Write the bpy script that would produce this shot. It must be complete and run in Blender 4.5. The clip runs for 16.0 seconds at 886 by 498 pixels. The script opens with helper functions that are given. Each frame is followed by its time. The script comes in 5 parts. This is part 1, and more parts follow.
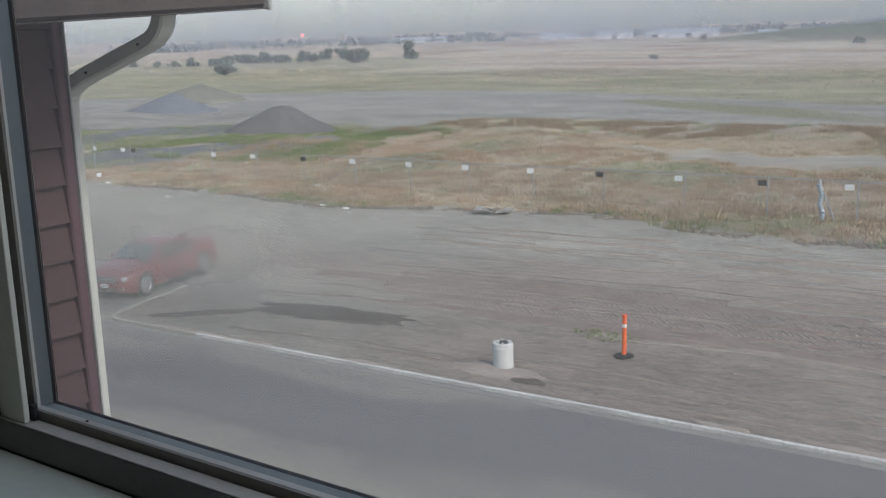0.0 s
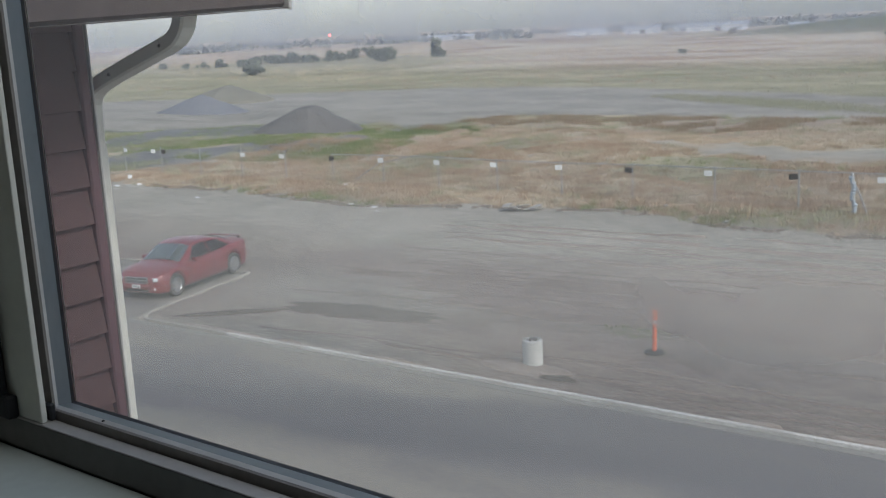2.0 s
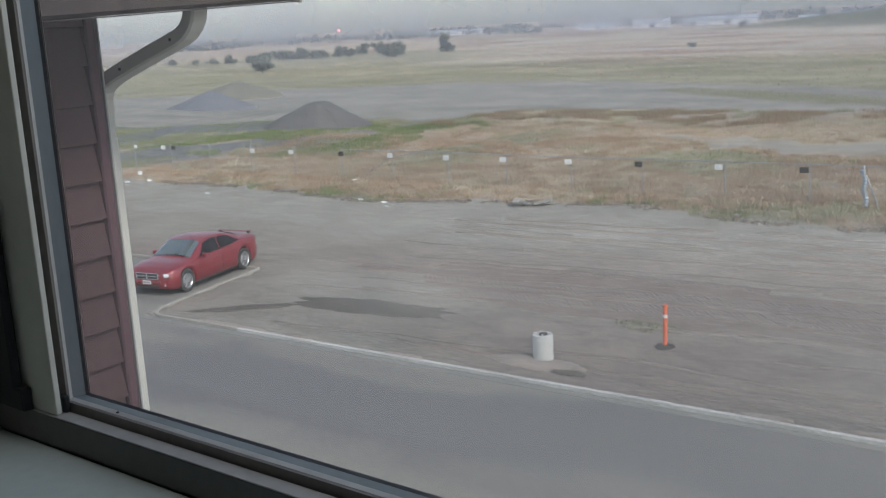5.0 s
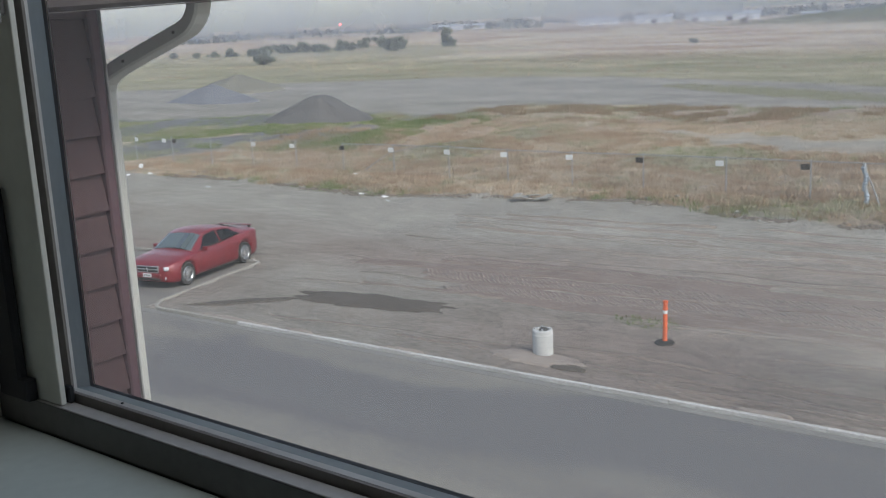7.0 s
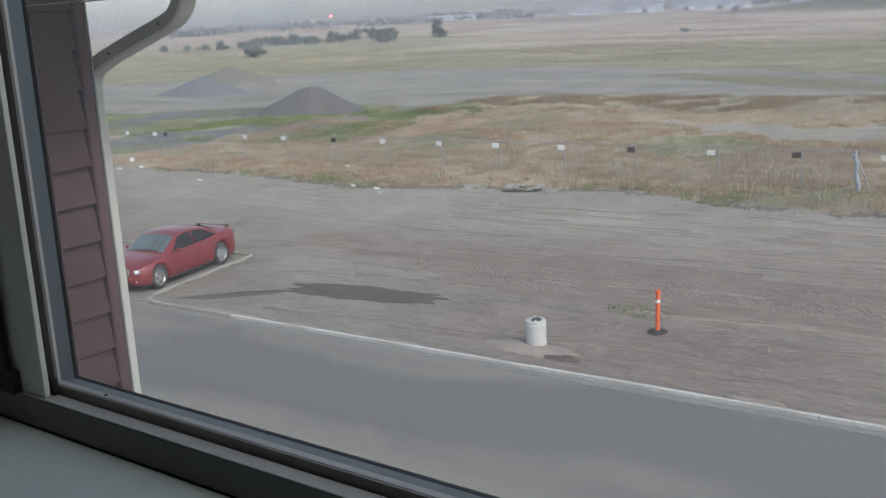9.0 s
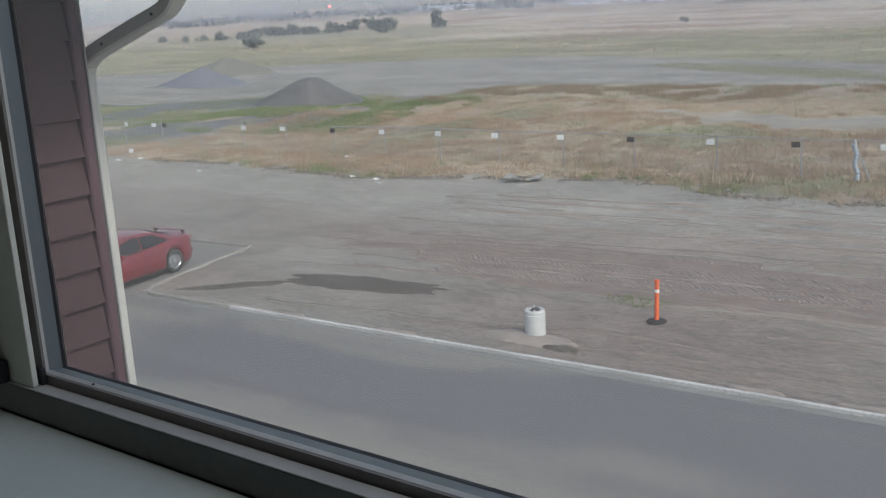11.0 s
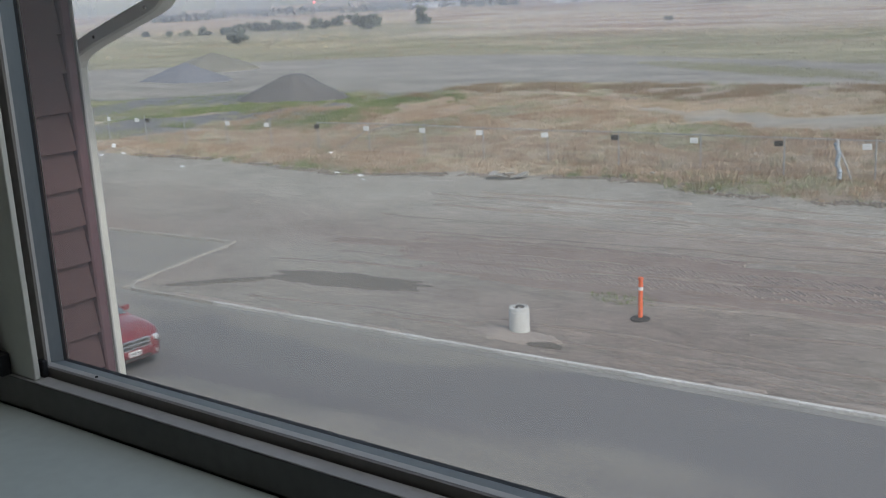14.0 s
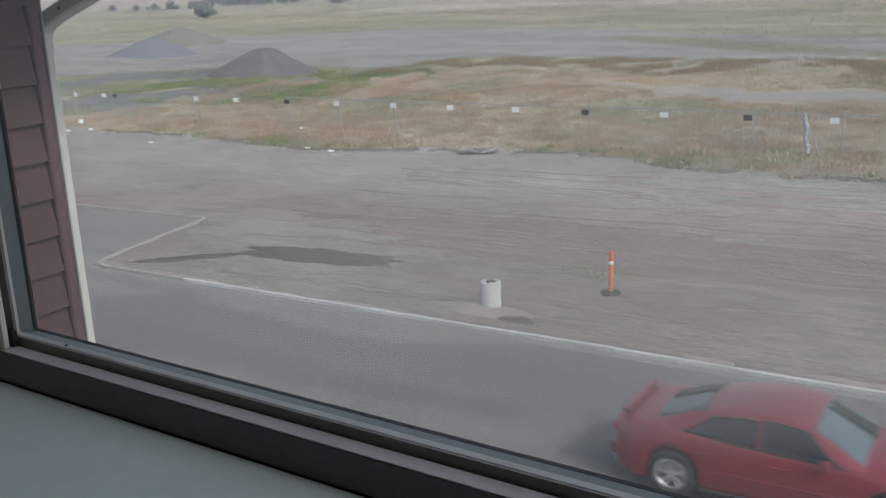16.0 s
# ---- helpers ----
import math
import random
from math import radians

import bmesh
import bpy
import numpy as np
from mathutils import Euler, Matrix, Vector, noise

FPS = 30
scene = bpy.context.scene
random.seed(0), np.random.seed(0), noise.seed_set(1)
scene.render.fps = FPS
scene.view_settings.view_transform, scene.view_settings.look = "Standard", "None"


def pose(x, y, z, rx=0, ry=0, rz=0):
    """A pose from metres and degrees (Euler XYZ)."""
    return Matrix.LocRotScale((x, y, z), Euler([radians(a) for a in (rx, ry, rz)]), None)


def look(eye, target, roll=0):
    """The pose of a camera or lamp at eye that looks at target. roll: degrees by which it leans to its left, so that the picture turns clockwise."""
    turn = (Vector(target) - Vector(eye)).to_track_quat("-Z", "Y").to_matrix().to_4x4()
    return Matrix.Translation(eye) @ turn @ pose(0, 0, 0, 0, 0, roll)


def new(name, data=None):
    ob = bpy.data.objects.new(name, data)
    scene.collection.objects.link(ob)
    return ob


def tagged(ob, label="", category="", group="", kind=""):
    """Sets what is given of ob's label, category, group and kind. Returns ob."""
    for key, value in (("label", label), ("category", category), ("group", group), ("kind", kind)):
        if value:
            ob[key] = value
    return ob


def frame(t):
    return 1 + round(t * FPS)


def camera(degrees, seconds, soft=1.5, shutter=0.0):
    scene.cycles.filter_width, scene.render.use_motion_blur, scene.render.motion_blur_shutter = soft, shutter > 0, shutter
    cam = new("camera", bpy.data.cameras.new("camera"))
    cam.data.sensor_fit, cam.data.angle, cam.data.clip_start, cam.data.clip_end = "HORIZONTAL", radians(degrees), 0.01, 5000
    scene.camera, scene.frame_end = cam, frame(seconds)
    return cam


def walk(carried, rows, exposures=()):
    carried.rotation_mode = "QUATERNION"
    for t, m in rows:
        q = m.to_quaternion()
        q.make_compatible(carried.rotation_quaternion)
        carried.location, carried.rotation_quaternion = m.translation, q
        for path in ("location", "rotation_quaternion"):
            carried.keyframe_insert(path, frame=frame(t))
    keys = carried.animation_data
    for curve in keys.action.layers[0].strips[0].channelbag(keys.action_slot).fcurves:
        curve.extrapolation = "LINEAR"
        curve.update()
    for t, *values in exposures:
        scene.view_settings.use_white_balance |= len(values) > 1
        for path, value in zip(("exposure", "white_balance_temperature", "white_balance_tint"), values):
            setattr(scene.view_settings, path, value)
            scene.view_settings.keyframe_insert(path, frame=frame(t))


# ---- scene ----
cam = camera(46.0, 16.0, soft=1.2, shutter=0.4)
PATH = [
    (0, (-0.004, -0.01, 7.711), (-1.092, 1.617, 7.301), -1.9),
    (0.5, (0.0, -0.005, 7.708), (-1.102, 1.61, 7.289), -2.2),
    (1, (0.002, -0.001, 7.707), (-1.113, 1.606, 7.289), -2.5),
    (1.5, (0.005, 0.005, 7.705), (-1.121, 1.604, 7.291), -2.5),
    (2, (0.008, 0.006, 7.708), (-1.126, 1.601, 7.296), -2.8),
    (2.5, (0.005, 0.006, 7.705), (-1.141, 1.593, 7.296), -2.8),
    (3, (0.011, 0.004, 7.705), (-1.122, 1.599, 7.292), -2.9),
    (3.5, (0.009, 0.004, 7.704), (-1.127, 1.598, 7.291), -3.0),
    (6, (0.001, 0.006, 7.702), (-1.154, 1.583, 7.276), -3.0),
    (6.5, (0.006, -0.001, 7.704), (-1.142, 1.579, 7.275), -2.7),
    (7, (0.0, 0.0, 7.701), (-1.148, 1.58, 7.271), -2.8),
    (7.5, (0.001, -0.003, 7.701), (-1.143, 1.578, 7.267), -2.6),
    (8, (0.001, 0.0, 7.699), (-1.14, 1.583, 7.258), -2.7),
    (8.5, (0.001, 0.003, 7.696), (-1.135, 1.588, 7.251), -3.0),
    (9, (0.009, 0.007, 7.697), (-1.127, 1.592, 7.25), -3.2),
    (11.5, (0.025, 0.014, 7.693), (-1.108, 1.594, 7.225), -3.4),
    (12, (0.026, 0.015, 7.691), (-1.108, 1.595, 7.222), -3.5),
    (12.5, (0.021, 0.022, 7.692), (-1.114, 1.601, 7.221), -3.3),
    (13, (0.02, 0.018, 7.694), (-1.11, 1.599, 7.223), -3.0),
    (13.5, (0.018, 0.004, 7.695), (-1.095, 1.597, 7.22), -2.8),
    (14, (0.005, -0.003, 7.693), (-1.102, 1.594, 7.221), -2.9),
    (14.5, (0.011, -0.007, 7.692), (-1.089, 1.592, 7.211), -2.7),
    (15, (0.009, -0.003, 7.688), (-1.073, 1.602, 7.186), -2.6),
    (15.5, (0.017, -0.01, 7.687), (-1.052, 1.6, 7.17), -2.7),
    (16, (0.016, -0.013, 7.686), (-1.041, 1.603, 7.166), -2.8),
]
walk(cam, [(t, look(e, g, r)) for t, e, g, r in PATH])

# ---- light ----
world = bpy.data.worlds.new("overcast_sky")
scene.world = world
world.use_nodes = True
wn, wl = world.node_tree.nodes, world.node_tree.links
bg = wn["Background"]
sky = wn.new("ShaderNodeTexSky")
sky.sky_type, sky.sun_disc = "NISHITA", False
sky.sun_elevation, sky.sun_rotation = radians(40), radians(110)
sky.dust_density, sky.air_density = 1.5, 1.0
grey = wn.new("ShaderNodeHueSaturation")
grey.inputs["Saturation"].default_value = 0.66
wl.new(sky.outputs[0], grey.inputs["Color"])
wl.new(grey.outputs[0], bg.inputs["Color"])
bg.inputs["Strength"].default_value = 0.15
sun_data = bpy.data.lights.new("sun", "SUN")
sun_data.energy, sun_data.angle, sun_data.color = 1.5, radians(16), (1.0, 0.97, 0.93)
sun = new("sun", sun_data)
sun.matrix_world = look((0, 0, 60), (-66, 24, 0))
scene.view_settings.exposure = 0.66
# added fill lamp in the upper half of the window, standing in for skylight
fill_data = bpy.data.lights.new("window_fill", "AREA")
fill_data.shape, fill_data.size, fill_data.size_y, fill_data.energy, fill_data.color = "RECTANGLE", 2.0, 0.5, 2.2, (0.96, 0.97, 1.0)
fill_lamp = new("window_fill", fill_data)
fill_lamp.matrix_world = look((-0.05, 0.73, 8.33), (-0.05, 0.25, 7.5))


# ---- materials ----
def mat(name, a, b=None, rough=0.85, metal=0.0, big=1.5, fine=30.0, bump=0.2, size=0.02, spec=0.3, island=0.0, coat=0.0):
    """Two-tone noise material: a and b are base colours, big and fine the noise scales per metre."""
    m = bpy.data.materials.new(name)
    m.use_nodes = True
    n, l = m.node_tree.nodes, m.node_tree.links
    p = n["Principled BSDF"]
    b = b or tuple(v * 0.75 for v in a)
    tc = n.new("ShaderNodeTexCoord")
    n1, n2 = n.new("ShaderNodeTexNoise"), n.new("ShaderNodeTexNoise")
    n1.inputs["Scale"].default_value, n2.inputs["Scale"].default_value = big, fine
    n1.inputs["Detail"].default_value, n2.inputs["Detail"].default_value = 4, 3
    for k in (n1, n2):
        l.new(tc.outputs["Object"], k.inputs["Vector"])
    ad = n.new("ShaderNodeMath")
    ad.operation = "ADD"
    l.new(n1.outputs[0], ad.inputs[0])
    l.new(n2.outputs[0], ad.inputs[1])
    ramp = n.new("ShaderNodeMapRange")
    ramp.inputs[1].default_value, ramp.inputs[2].default_value = 0.72, 1.28
    l.new(ad.outputs[0], ramp.inputs[0])
    mix = n.new("ShaderNodeMix")
    mix.data_type = "RGBA"
    mix.inputs[6].default_value, mix.inputs[7].default_value = (*a, 1), (*b, 1)
    l.new(ramp.outputs[0], mix.inputs[0])
    out = mix.outputs[2]
    if island:
        geo, oi = n.new("ShaderNodeNewGeometry"), n.new("ShaderNodeObjectInfo")
        s = n.new("ShaderNodeMath")
        s.operation = "ADD"
        l.new(geo.outputs["Random Per Island"], s.inputs[0])
        l.new(oi.outputs["Random"], s.inputs[1])
        mr = n.new("ShaderNodeMapRange")
        mr.inputs[2].default_value = 2.0
        mr.inputs[3].default_value, mr.inputs[4].default_value = 1 - island, 1 + island
        l.new(s.outputs[0], mr.inputs[0])
        hs = n.new("ShaderNodeHueSaturation")
        l.new(mr.outputs[0], hs.inputs["Value"])
        l.new(out, hs.inputs["Color"])
        out = hs.outputs[0]
    l.new(out, p.inputs["Base Color"])
    p.inputs["Roughness"].default_value, p.inputs["Metallic"].default_value = rough, metal
    p.inputs["Specular IOR Level"].default_value = spec
    p.inputs["Coat Weight"].default_value = coat
    if bump:
        bp = n.new("ShaderNodeBump")
        bp.inputs["Strength"].default_value, bp.inputs["Distance"].default_value = bump, size
        l.new(ad.outputs[0], bp.inputs["Height"])
        l.new(bp.outputs[0], p.inputs["Normal"])
    return m


def veil(name, colour, strength, fade):
    """Airborne dust and stand-in haze: thin translucent sheets, whose cover comes from the colour attribute 'cover' and
    noise.
    """
    m = bpy.data.materials.new(name)
    m.use_nodes = True
    n, l = m.node_tree.nodes, m.node_tree.links
    n.remove(n["Principled BSDF"])
    at = n.new("ShaderNodeAttribute")
    at.attribute_name = "cover"
    tc = n.new("ShaderNodeTexCoord")
    no = n.new("ShaderNodeTexNoise")
    no.inputs["Scale"].default_value, no.inputs["Detail"].default_value = fade, 5
    l.new(tc.outputs["Object"], no.inputs["Vector"])
    mr = n.new("ShaderNodeMapRange")
    mr.inputs[1].default_value, mr.inputs[2].default_value = 0.25, 0.75
    mr.inputs[3].default_value, mr.inputs[4].default_value = 0.45 * strength, 1.2 * strength
    l.new(no.outputs[0], mr.inputs[0])
    mu = n.new("ShaderNodeMath")
    mu.operation, mu.use_clamp = "MULTIPLY", True
    l.new(at.outputs["Fac"], mu.inputs[0])
    l.new(mr.outputs[0], mu.inputs[1])
    d, tr, tp = n.new("ShaderNodeBsdfDiffuse"), n.new("ShaderNodeBsdfTranslucent"), n.new("ShaderNodeBsdfTransparent")
    d.inputs[0].default_value = tr.inputs[0].default_value = (*colour, 1)
    m1, m2 = n.new("ShaderNodeMixShader"), n.new("ShaderNodeMixShader")
    l.new(d.outputs[0], m1.inputs[1])
    l.new(tr.outputs[0], m1.inputs[2])
    l.new(mu.outputs[0], m2.inputs[0])
    l.new(tp.outputs[0], m2.inputs[1])
    l.new(m1.outputs[0], m2.inputs[2])
    l.new(m2.outputs[0], n["Material Output"].inputs[0])
    return m


def ground_material():
    m = bpy.data.materials.new("ground")
    m.use_nodes = True
    n, l = m.node_tree.nodes, m.node_tree.links
    p = n["Principled BSDF"]
    p.inputs["Roughness"].default_value, p.inputs["Specular IOR Level"].default_value = 0.95, 0.15
    tc, at = n.new("ShaderNodeTexCoord"), n.new("ShaderNodeAttribute")
    at.attribute_name = "earth"

    def noise_node(scale, detail=5, stretch=None):
        k = n.new("ShaderNodeTexNoise")
        k.inputs["Scale"].default_value, k.inputs["Detail"].default_value = scale, detail
        k.inputs["Roughness"].default_value = 0.65
        if stretch:
            mp = n.new("ShaderNodeMapping")
            mp.inputs["Scale"].default_value = stretch
            l.new(tc.outputs["Object"], mp.inputs[0])
            l.new(mp.outputs[0], k.inputs["Vector"])
        else:
            l.new(tc.outputs["Object"], k.inputs["Vector"])
        return k.outputs[0]

    big, mid, fine = noise_node(0.25), noise_node(1.5, 8, (0.6, 1.6, 1)), noise_node(8.0, 8, (0.7, 1.5, 1))
    s1, s2 = n.new("ShaderNodeMath"), n.new("ShaderNodeMath")
    s1.operation = s2.operation = "ADD"
    l.new(big, s1.inputs[0])
    l.new(mid, s1.inputs[1])
    boost = n.new("ShaderNodeMath")
    boost.operation = "MULTIPLY"
    boost.inputs[1].default_value = 1.8
    l.new(fine, boost.inputs[0])
    l.new(s1.outputs[0], s2.inputs[0])
    l.new(boost.outputs[0], s2.inputs[1])
    streak, grit, s3, s4 = noise_node(0.045, 6, (0.3, 1.3, 1)), noise_node(26.0, 4), n.new("ShaderNodeMath"), n.new("ShaderNodeMath")
    s3.operation = s4.operation = "ADD"
    l.new(s2.outputs[0], s3.inputs[0])
    l.new(streak, s3.inputs[1])
    l.new(s3.outputs[0], s4.inputs[0])
    l.new(grit, s4.inputs[1])
    mr = n.new("ShaderNodeMapRange")
    mr.inputs[1].default_value, mr.inputs[2].default_value = 2.42, 3.38
    mr.inputs[3].default_value, mr.inputs[4].default_value = 0.62, 1.36
    l.new(s4.outputs[0], mr.inputs[0])
    hs = n.new("ShaderNodeHueSaturation")
    l.new(mr.outputs[0], hs.inputs["Value"])
    l.new(at.outputs["Color"], hs.inputs["Color"])
    l.new(hs.outputs[0], p.inputs["Base Color"])
    bp = n.new("ShaderNodeBump")
    bp.inputs["Strength"].default_value, bp.inputs["Distance"].default_value = 0.9, 0.12
    l.new(s4.outputs[0], bp.inputs["Height"])
    l.new(bp.outputs[0], p.inputs["Normal"])
    return m


GROUND = ground_material()


def asphalt_material():
    """Grey asphalt under a film of dust that traffic has swept into long streaks; the lane by the kerb is swept cleaner."""
    m = bpy.data.materials.new("dusty_asphalt")
    m.use_nodes = True
    n, l = m.node_tree.nodes, m.node_tree.links
    p = n["Principled BSDF"]
    p.inputs["Roughness"].default_value, p.inputs["Specular IOR Level"].default_value = 0.9, 0.25
    tc, sep = n.new("ShaderNodeTexCoord"), n.new("ShaderNodeSeparateXYZ")
    l.new(tc.outputs["Object"], sep.inputs[0])

    def noise_of(scale, stretch, detail):
        k, mp = n.new("ShaderNodeTexNoise"), n.new("ShaderNodeMapping")
        k.inputs["Scale"].default_value, k.inputs["Detail"].default_value = scale, detail
        mp.inputs["Scale"].default_value = stretch
        l.new(tc.outputs["Object"], mp.inputs[0])
        l.new(mp.outputs[0], k.inputs["Vector"])
        return k.outputs[0]

    def ramp(value, a, b, lo, hi):
        k = n.new("ShaderNodeMapRange")
        k.interpolation_type = "SMOOTHSTEP"
        for i, v in enumerate((a, b, lo, hi)):
            k.inputs[i + 1].default_value = v
        l.new(value, k.inputs[0])
        return k.outputs[0]

    def calc(op, a, b):
        k = n.new("ShaderNodeMath")
        k.operation = op
        l.new(a, k.inputs[0])
        l.new(b, k.inputs[1])
        return k.outputs[0]

    wander = calc("ADD", sep.outputs["Y"], ramp(noise_of(0.16, (1, 0.6, 1), 3), 0.3, 0.7, -0.9, 0.9))
    lane = calc("MULTIPLY", ramp(wander, 13.2, 15.6, 0, 1), ramp(wander, 17.4, 18.3, 1, 0))
    lane = calc("MULTIPLY", lane, ramp(sep.outputs["X"], -24, -17, 0, 1))
    streak = ramp(noise_of(0.55, (0.09, 1.3, 1), 5), 0.36, 0.66, -0.22, 0.22)
    grain = ramp(noise_of(9.0, (0.6, 1, 1), 4), 0.3, 0.7, -0.14, 0.14)
    cloud = ramp(noise_of(0.22, (0.6, 1, 1), 4), 0.3, 0.7, -0.2, 0.2)
    dust = calc("SUBTRACT", calc("ADD", calc("ADD", streak, grain), cloud), ramp(lane, 0, 1, -0.6, 0.28))
    mix = n.new("ShaderNodeMix")
    mix.data_type = "RGBA"
    mix.inputs[6].default_value, mix.inputs[7].default_value = (0.150, 0.143, 0.142, 1), (0.228, 0.212, 0.186, 1)
    l.new(ramp(dust, -0.2, 1.0, 0, 1), mix.inputs[0])
    l.new(mix.outputs[2], p.inputs["Base Color"])
    bp = n.new("ShaderNodeBump")
    bp.inputs["Strength"].default_value, bp.inputs["Distance"].default_value = 0.25, 0.01
    l.new(noise_of(30.0, (1, 1, 1), 3), bp.inputs["Height"])
    l.new(bp.outputs[0], p.inputs["Normal"])
    return m


ASPHALT = asphalt_material()
CONCRETE = mat("worn_concrete", (0.58, 0.57, 0.55), (0.33, 0.31, 0.29), 0.9, big=0.7, fine=14, bump=0.3)
PIPE = mat("pipe_concrete", (0.55, 0.55, 0.54), (0.42, 0.42, 0.41), 0.85, big=2.5, fine=20, bump=0.2, size=0.008)
ORANGE = mat("orange_plastic", (0.75, 0.15, 0.05), (0.62, 0.12, 0.05), 0.5, big=3, fine=20, bump=0.05)
WHITE = mat("white_plate", (0.78, 0.78, 0.78), (0.68, 0.68, 0.67), 0.6, big=3, fine=20, bump=0.0)
BLACK = mat("black_rubber", (0.03, 0.03, 0.03), (0.05, 0.045, 0.04), 0.8, big=3, fine=30, bump=0.1)
DARKPLATE = mat("dark_plate", (0.05, 0.05, 0.05), (0.08, 0.07, 0.06), 0.7, bump=0)
GALV = mat("galvanised_steel", (0.42, 0.43, 0.44), (0.33, 0.34, 0.35), 0.5, 0.6, big=4, fine=30, bump=0.05)
WRAP = mat("pale_plastic_wrap", (0.36, 0.41, 0.46), (0.28, 0.33, 0.38), 0.5, big=4, fine=20, bump=0.3)
SIDING = mat("mauve_brown_siding", (0.098, 0.053, 0.052), (0.078, 0.042, 0.042), 0.7, big=2.5, fine=45, bump=0.12, size=0.004, island=0.06)
TRIM = mat("plum_corner_trim", (0.13, 0.07, 0.08), (0.11, 0.06, 0.068), 0.6, big=3, fine=40, bump=0.06)
SPOUT = mat("grey_green_painted_metal", (0.62, 0.61, 0.555), (0.54, 0.53, 0.485), 0.55, big=5, fine=40, bump=0.06, size=0.003)
GUTTER = mat("dark_brown_gutter_metal", (0.075, 0.055, 0.052), (0.06, 0.045, 0.043), 0.5, big=4, fine=40, bump=0.04)
PALE = mat("pale_drip_edge", (0.40, 0.39, 0.38), (0.33, 0.32, 0.31), 0.6, big=5, fine=40, bump=0.05)
ROOF = mat("roof_shingle", (0.09, 0.08, 0.075), None, 0.95, big=4, fine=25, bump=0.4)
ALU = mat("bronze_aluminium", (0.15, 0.145, 0.138), (0.12, 0.116, 0.11), 0.45, 0.0, big=4, fine=60, bump=0.04, size=0.002)
FACE = mat("dark_brown_grey_aluminium", (0.22, 0.205, 0.19), (0.185, 0.172, 0.16), 0.5, 0.0, big=4, fine=60, bump=0.04, size=0.002)
LIP = mat("worn_aluminium_lip", (0.40, 0.39, 0.375), (0.33, 0.322, 0.31), 0.45, 0.0, big=6, fine=60, bump=0.05, size=0.002)
SASH = mat("blue_grey_sash", (0.105, 0.128, 0.142), (0.088, 0.107, 0.12), 0.5, 0.1, big=5, fine=60, bump=0.04, size=0.002)
GASKET = mat("black_gasket", (0.02, 0.022, 0.025), None, 0.6, big=5, fine=60, bump=0.0)
SILL = mat("grey_green_laminate", (0.47, 0.52, 0.49), (0.43, 0.475, 0.45), 0.5, big=3, fine=60, bump=0.03, size=0.002)
PAINT = mat("cream_wall_paint", (0.62, 0.62, 0.555), (0.57, 0.57, 0.515), 0.8, big=2, fine=50, bump=0.08, size=0.003)
CARPET = mat("grey_carpet", (0.34, 0.33, 0.31), None, 0.95, big=2, fine=80, bump=0.4)
LEAF = mat("dark_olive_foliage", (0.12, 0.135, 0.09), (0.17, 0.18, 0.125), 0.9, big=0.8, fine=5, bump=0.0, island=0.35)
BARK = mat("grey_bark", (0.12, 0.10, 0.08), None, 0.95, big=3, fine=20, bump=0.5)
DRYGRASS = mat("dry_weeds", (0.53, 0.42, 0.325), (0.44, 0.345, 0.265), 0.95, big=0.15, fine=1.0, bump=0.0, island=0.14)
STRAW = mat("pale_straw_grass", (0.64, 0.56, 0.415), (0.55, 0.465, 0.335), 0.95, big=0.15, fine=1.5, bump=0.0, island=0.15)
RIDGEWEED = mat("dark_rust_weeds", (0.33, 0.245, 0.165), (0.26, 0.205, 0.135), 0.95, big=0.2, fine=1.0, bump=0.0, island=0.2)
RUSTWEED = mat("rust_brown_weeds", (0.47, 0.355, 0.265), (0.38, 0.28, 0.20), 0.95, big=0.2, fine=1.0, bump=0.0, island=0.16)
SAGE = mat("grey_green_weeds", (0.30, 0.295, 0.205), (0.36, 0.345, 0.25), 0.95, big=0.2, fine=1.0, bump=0.0, island=0.25)
GREEN = mat("green_weeds", (0.165, 0.215, 0.09), (0.235, 0.265, 0.13), 0.95, big=0.2, fine=1.5, bump=0.0, island=0.3)
EARTH = mat("turned_earth", (0.30, 0.258, 0.228), (0.225, 0.19, 0.168), 0.95, big=0.8, fine=9, bump=0.4, size=0.03, island=0.12)
DAMP = mat("damp_dark_earth", (0.125, 0.108, 0.092), (0.085, 0.073, 0.061), 0.9, big=1.5, fine=8, bump=0.7, size=0.05)
GRAVEL = mat("grey_gravel", (0.165, 0.158, 0.152), (0.115, 0.11, 0.108), 0.95, big=0.7, fine=5, bump=0.8, size=0.12)
BLUEGRAVEL = mat("blue_grey_gravel", (0.19, 0.195, 0.21), (0.15, 0.155, 0.17), 0.95, big=0.7, fine=5, bump=0.7, size=0.1)
HEAP = mat("weedy_earth_heap", (0.225, 0.21, 0.175), (0.17, 0.165, 0.13), 0.95, big=0.6, fine=4, bump=0.7, size=0.1)
STONE = mat("broken_concrete_rubble", (0.34, 0.325, 0.30), (0.24, 0.23, 0.215), 0.95, big=4, fine=20, bump=0.4, island=0.2)
SHEDWALL = mat("pale_metal_cladding", (0.72, 0.73, 0.74), (0.62, 0.63, 0.65), 0.6, big=0.1, fine=2, bump=0)
SHEDROOF = mat("grey_metal_roof", (0.45, 0.47, 0.5), (0.38, 0.4, 0.43), 0.5, big=0.1, fine=2, bump=0)
WOODS = mat("far_woods", (0.14, 0.15, 0.12), (0.18, 0.185, 0.16), 0.95, big=0.05, fine=0.5, bump=0, island=0.3)

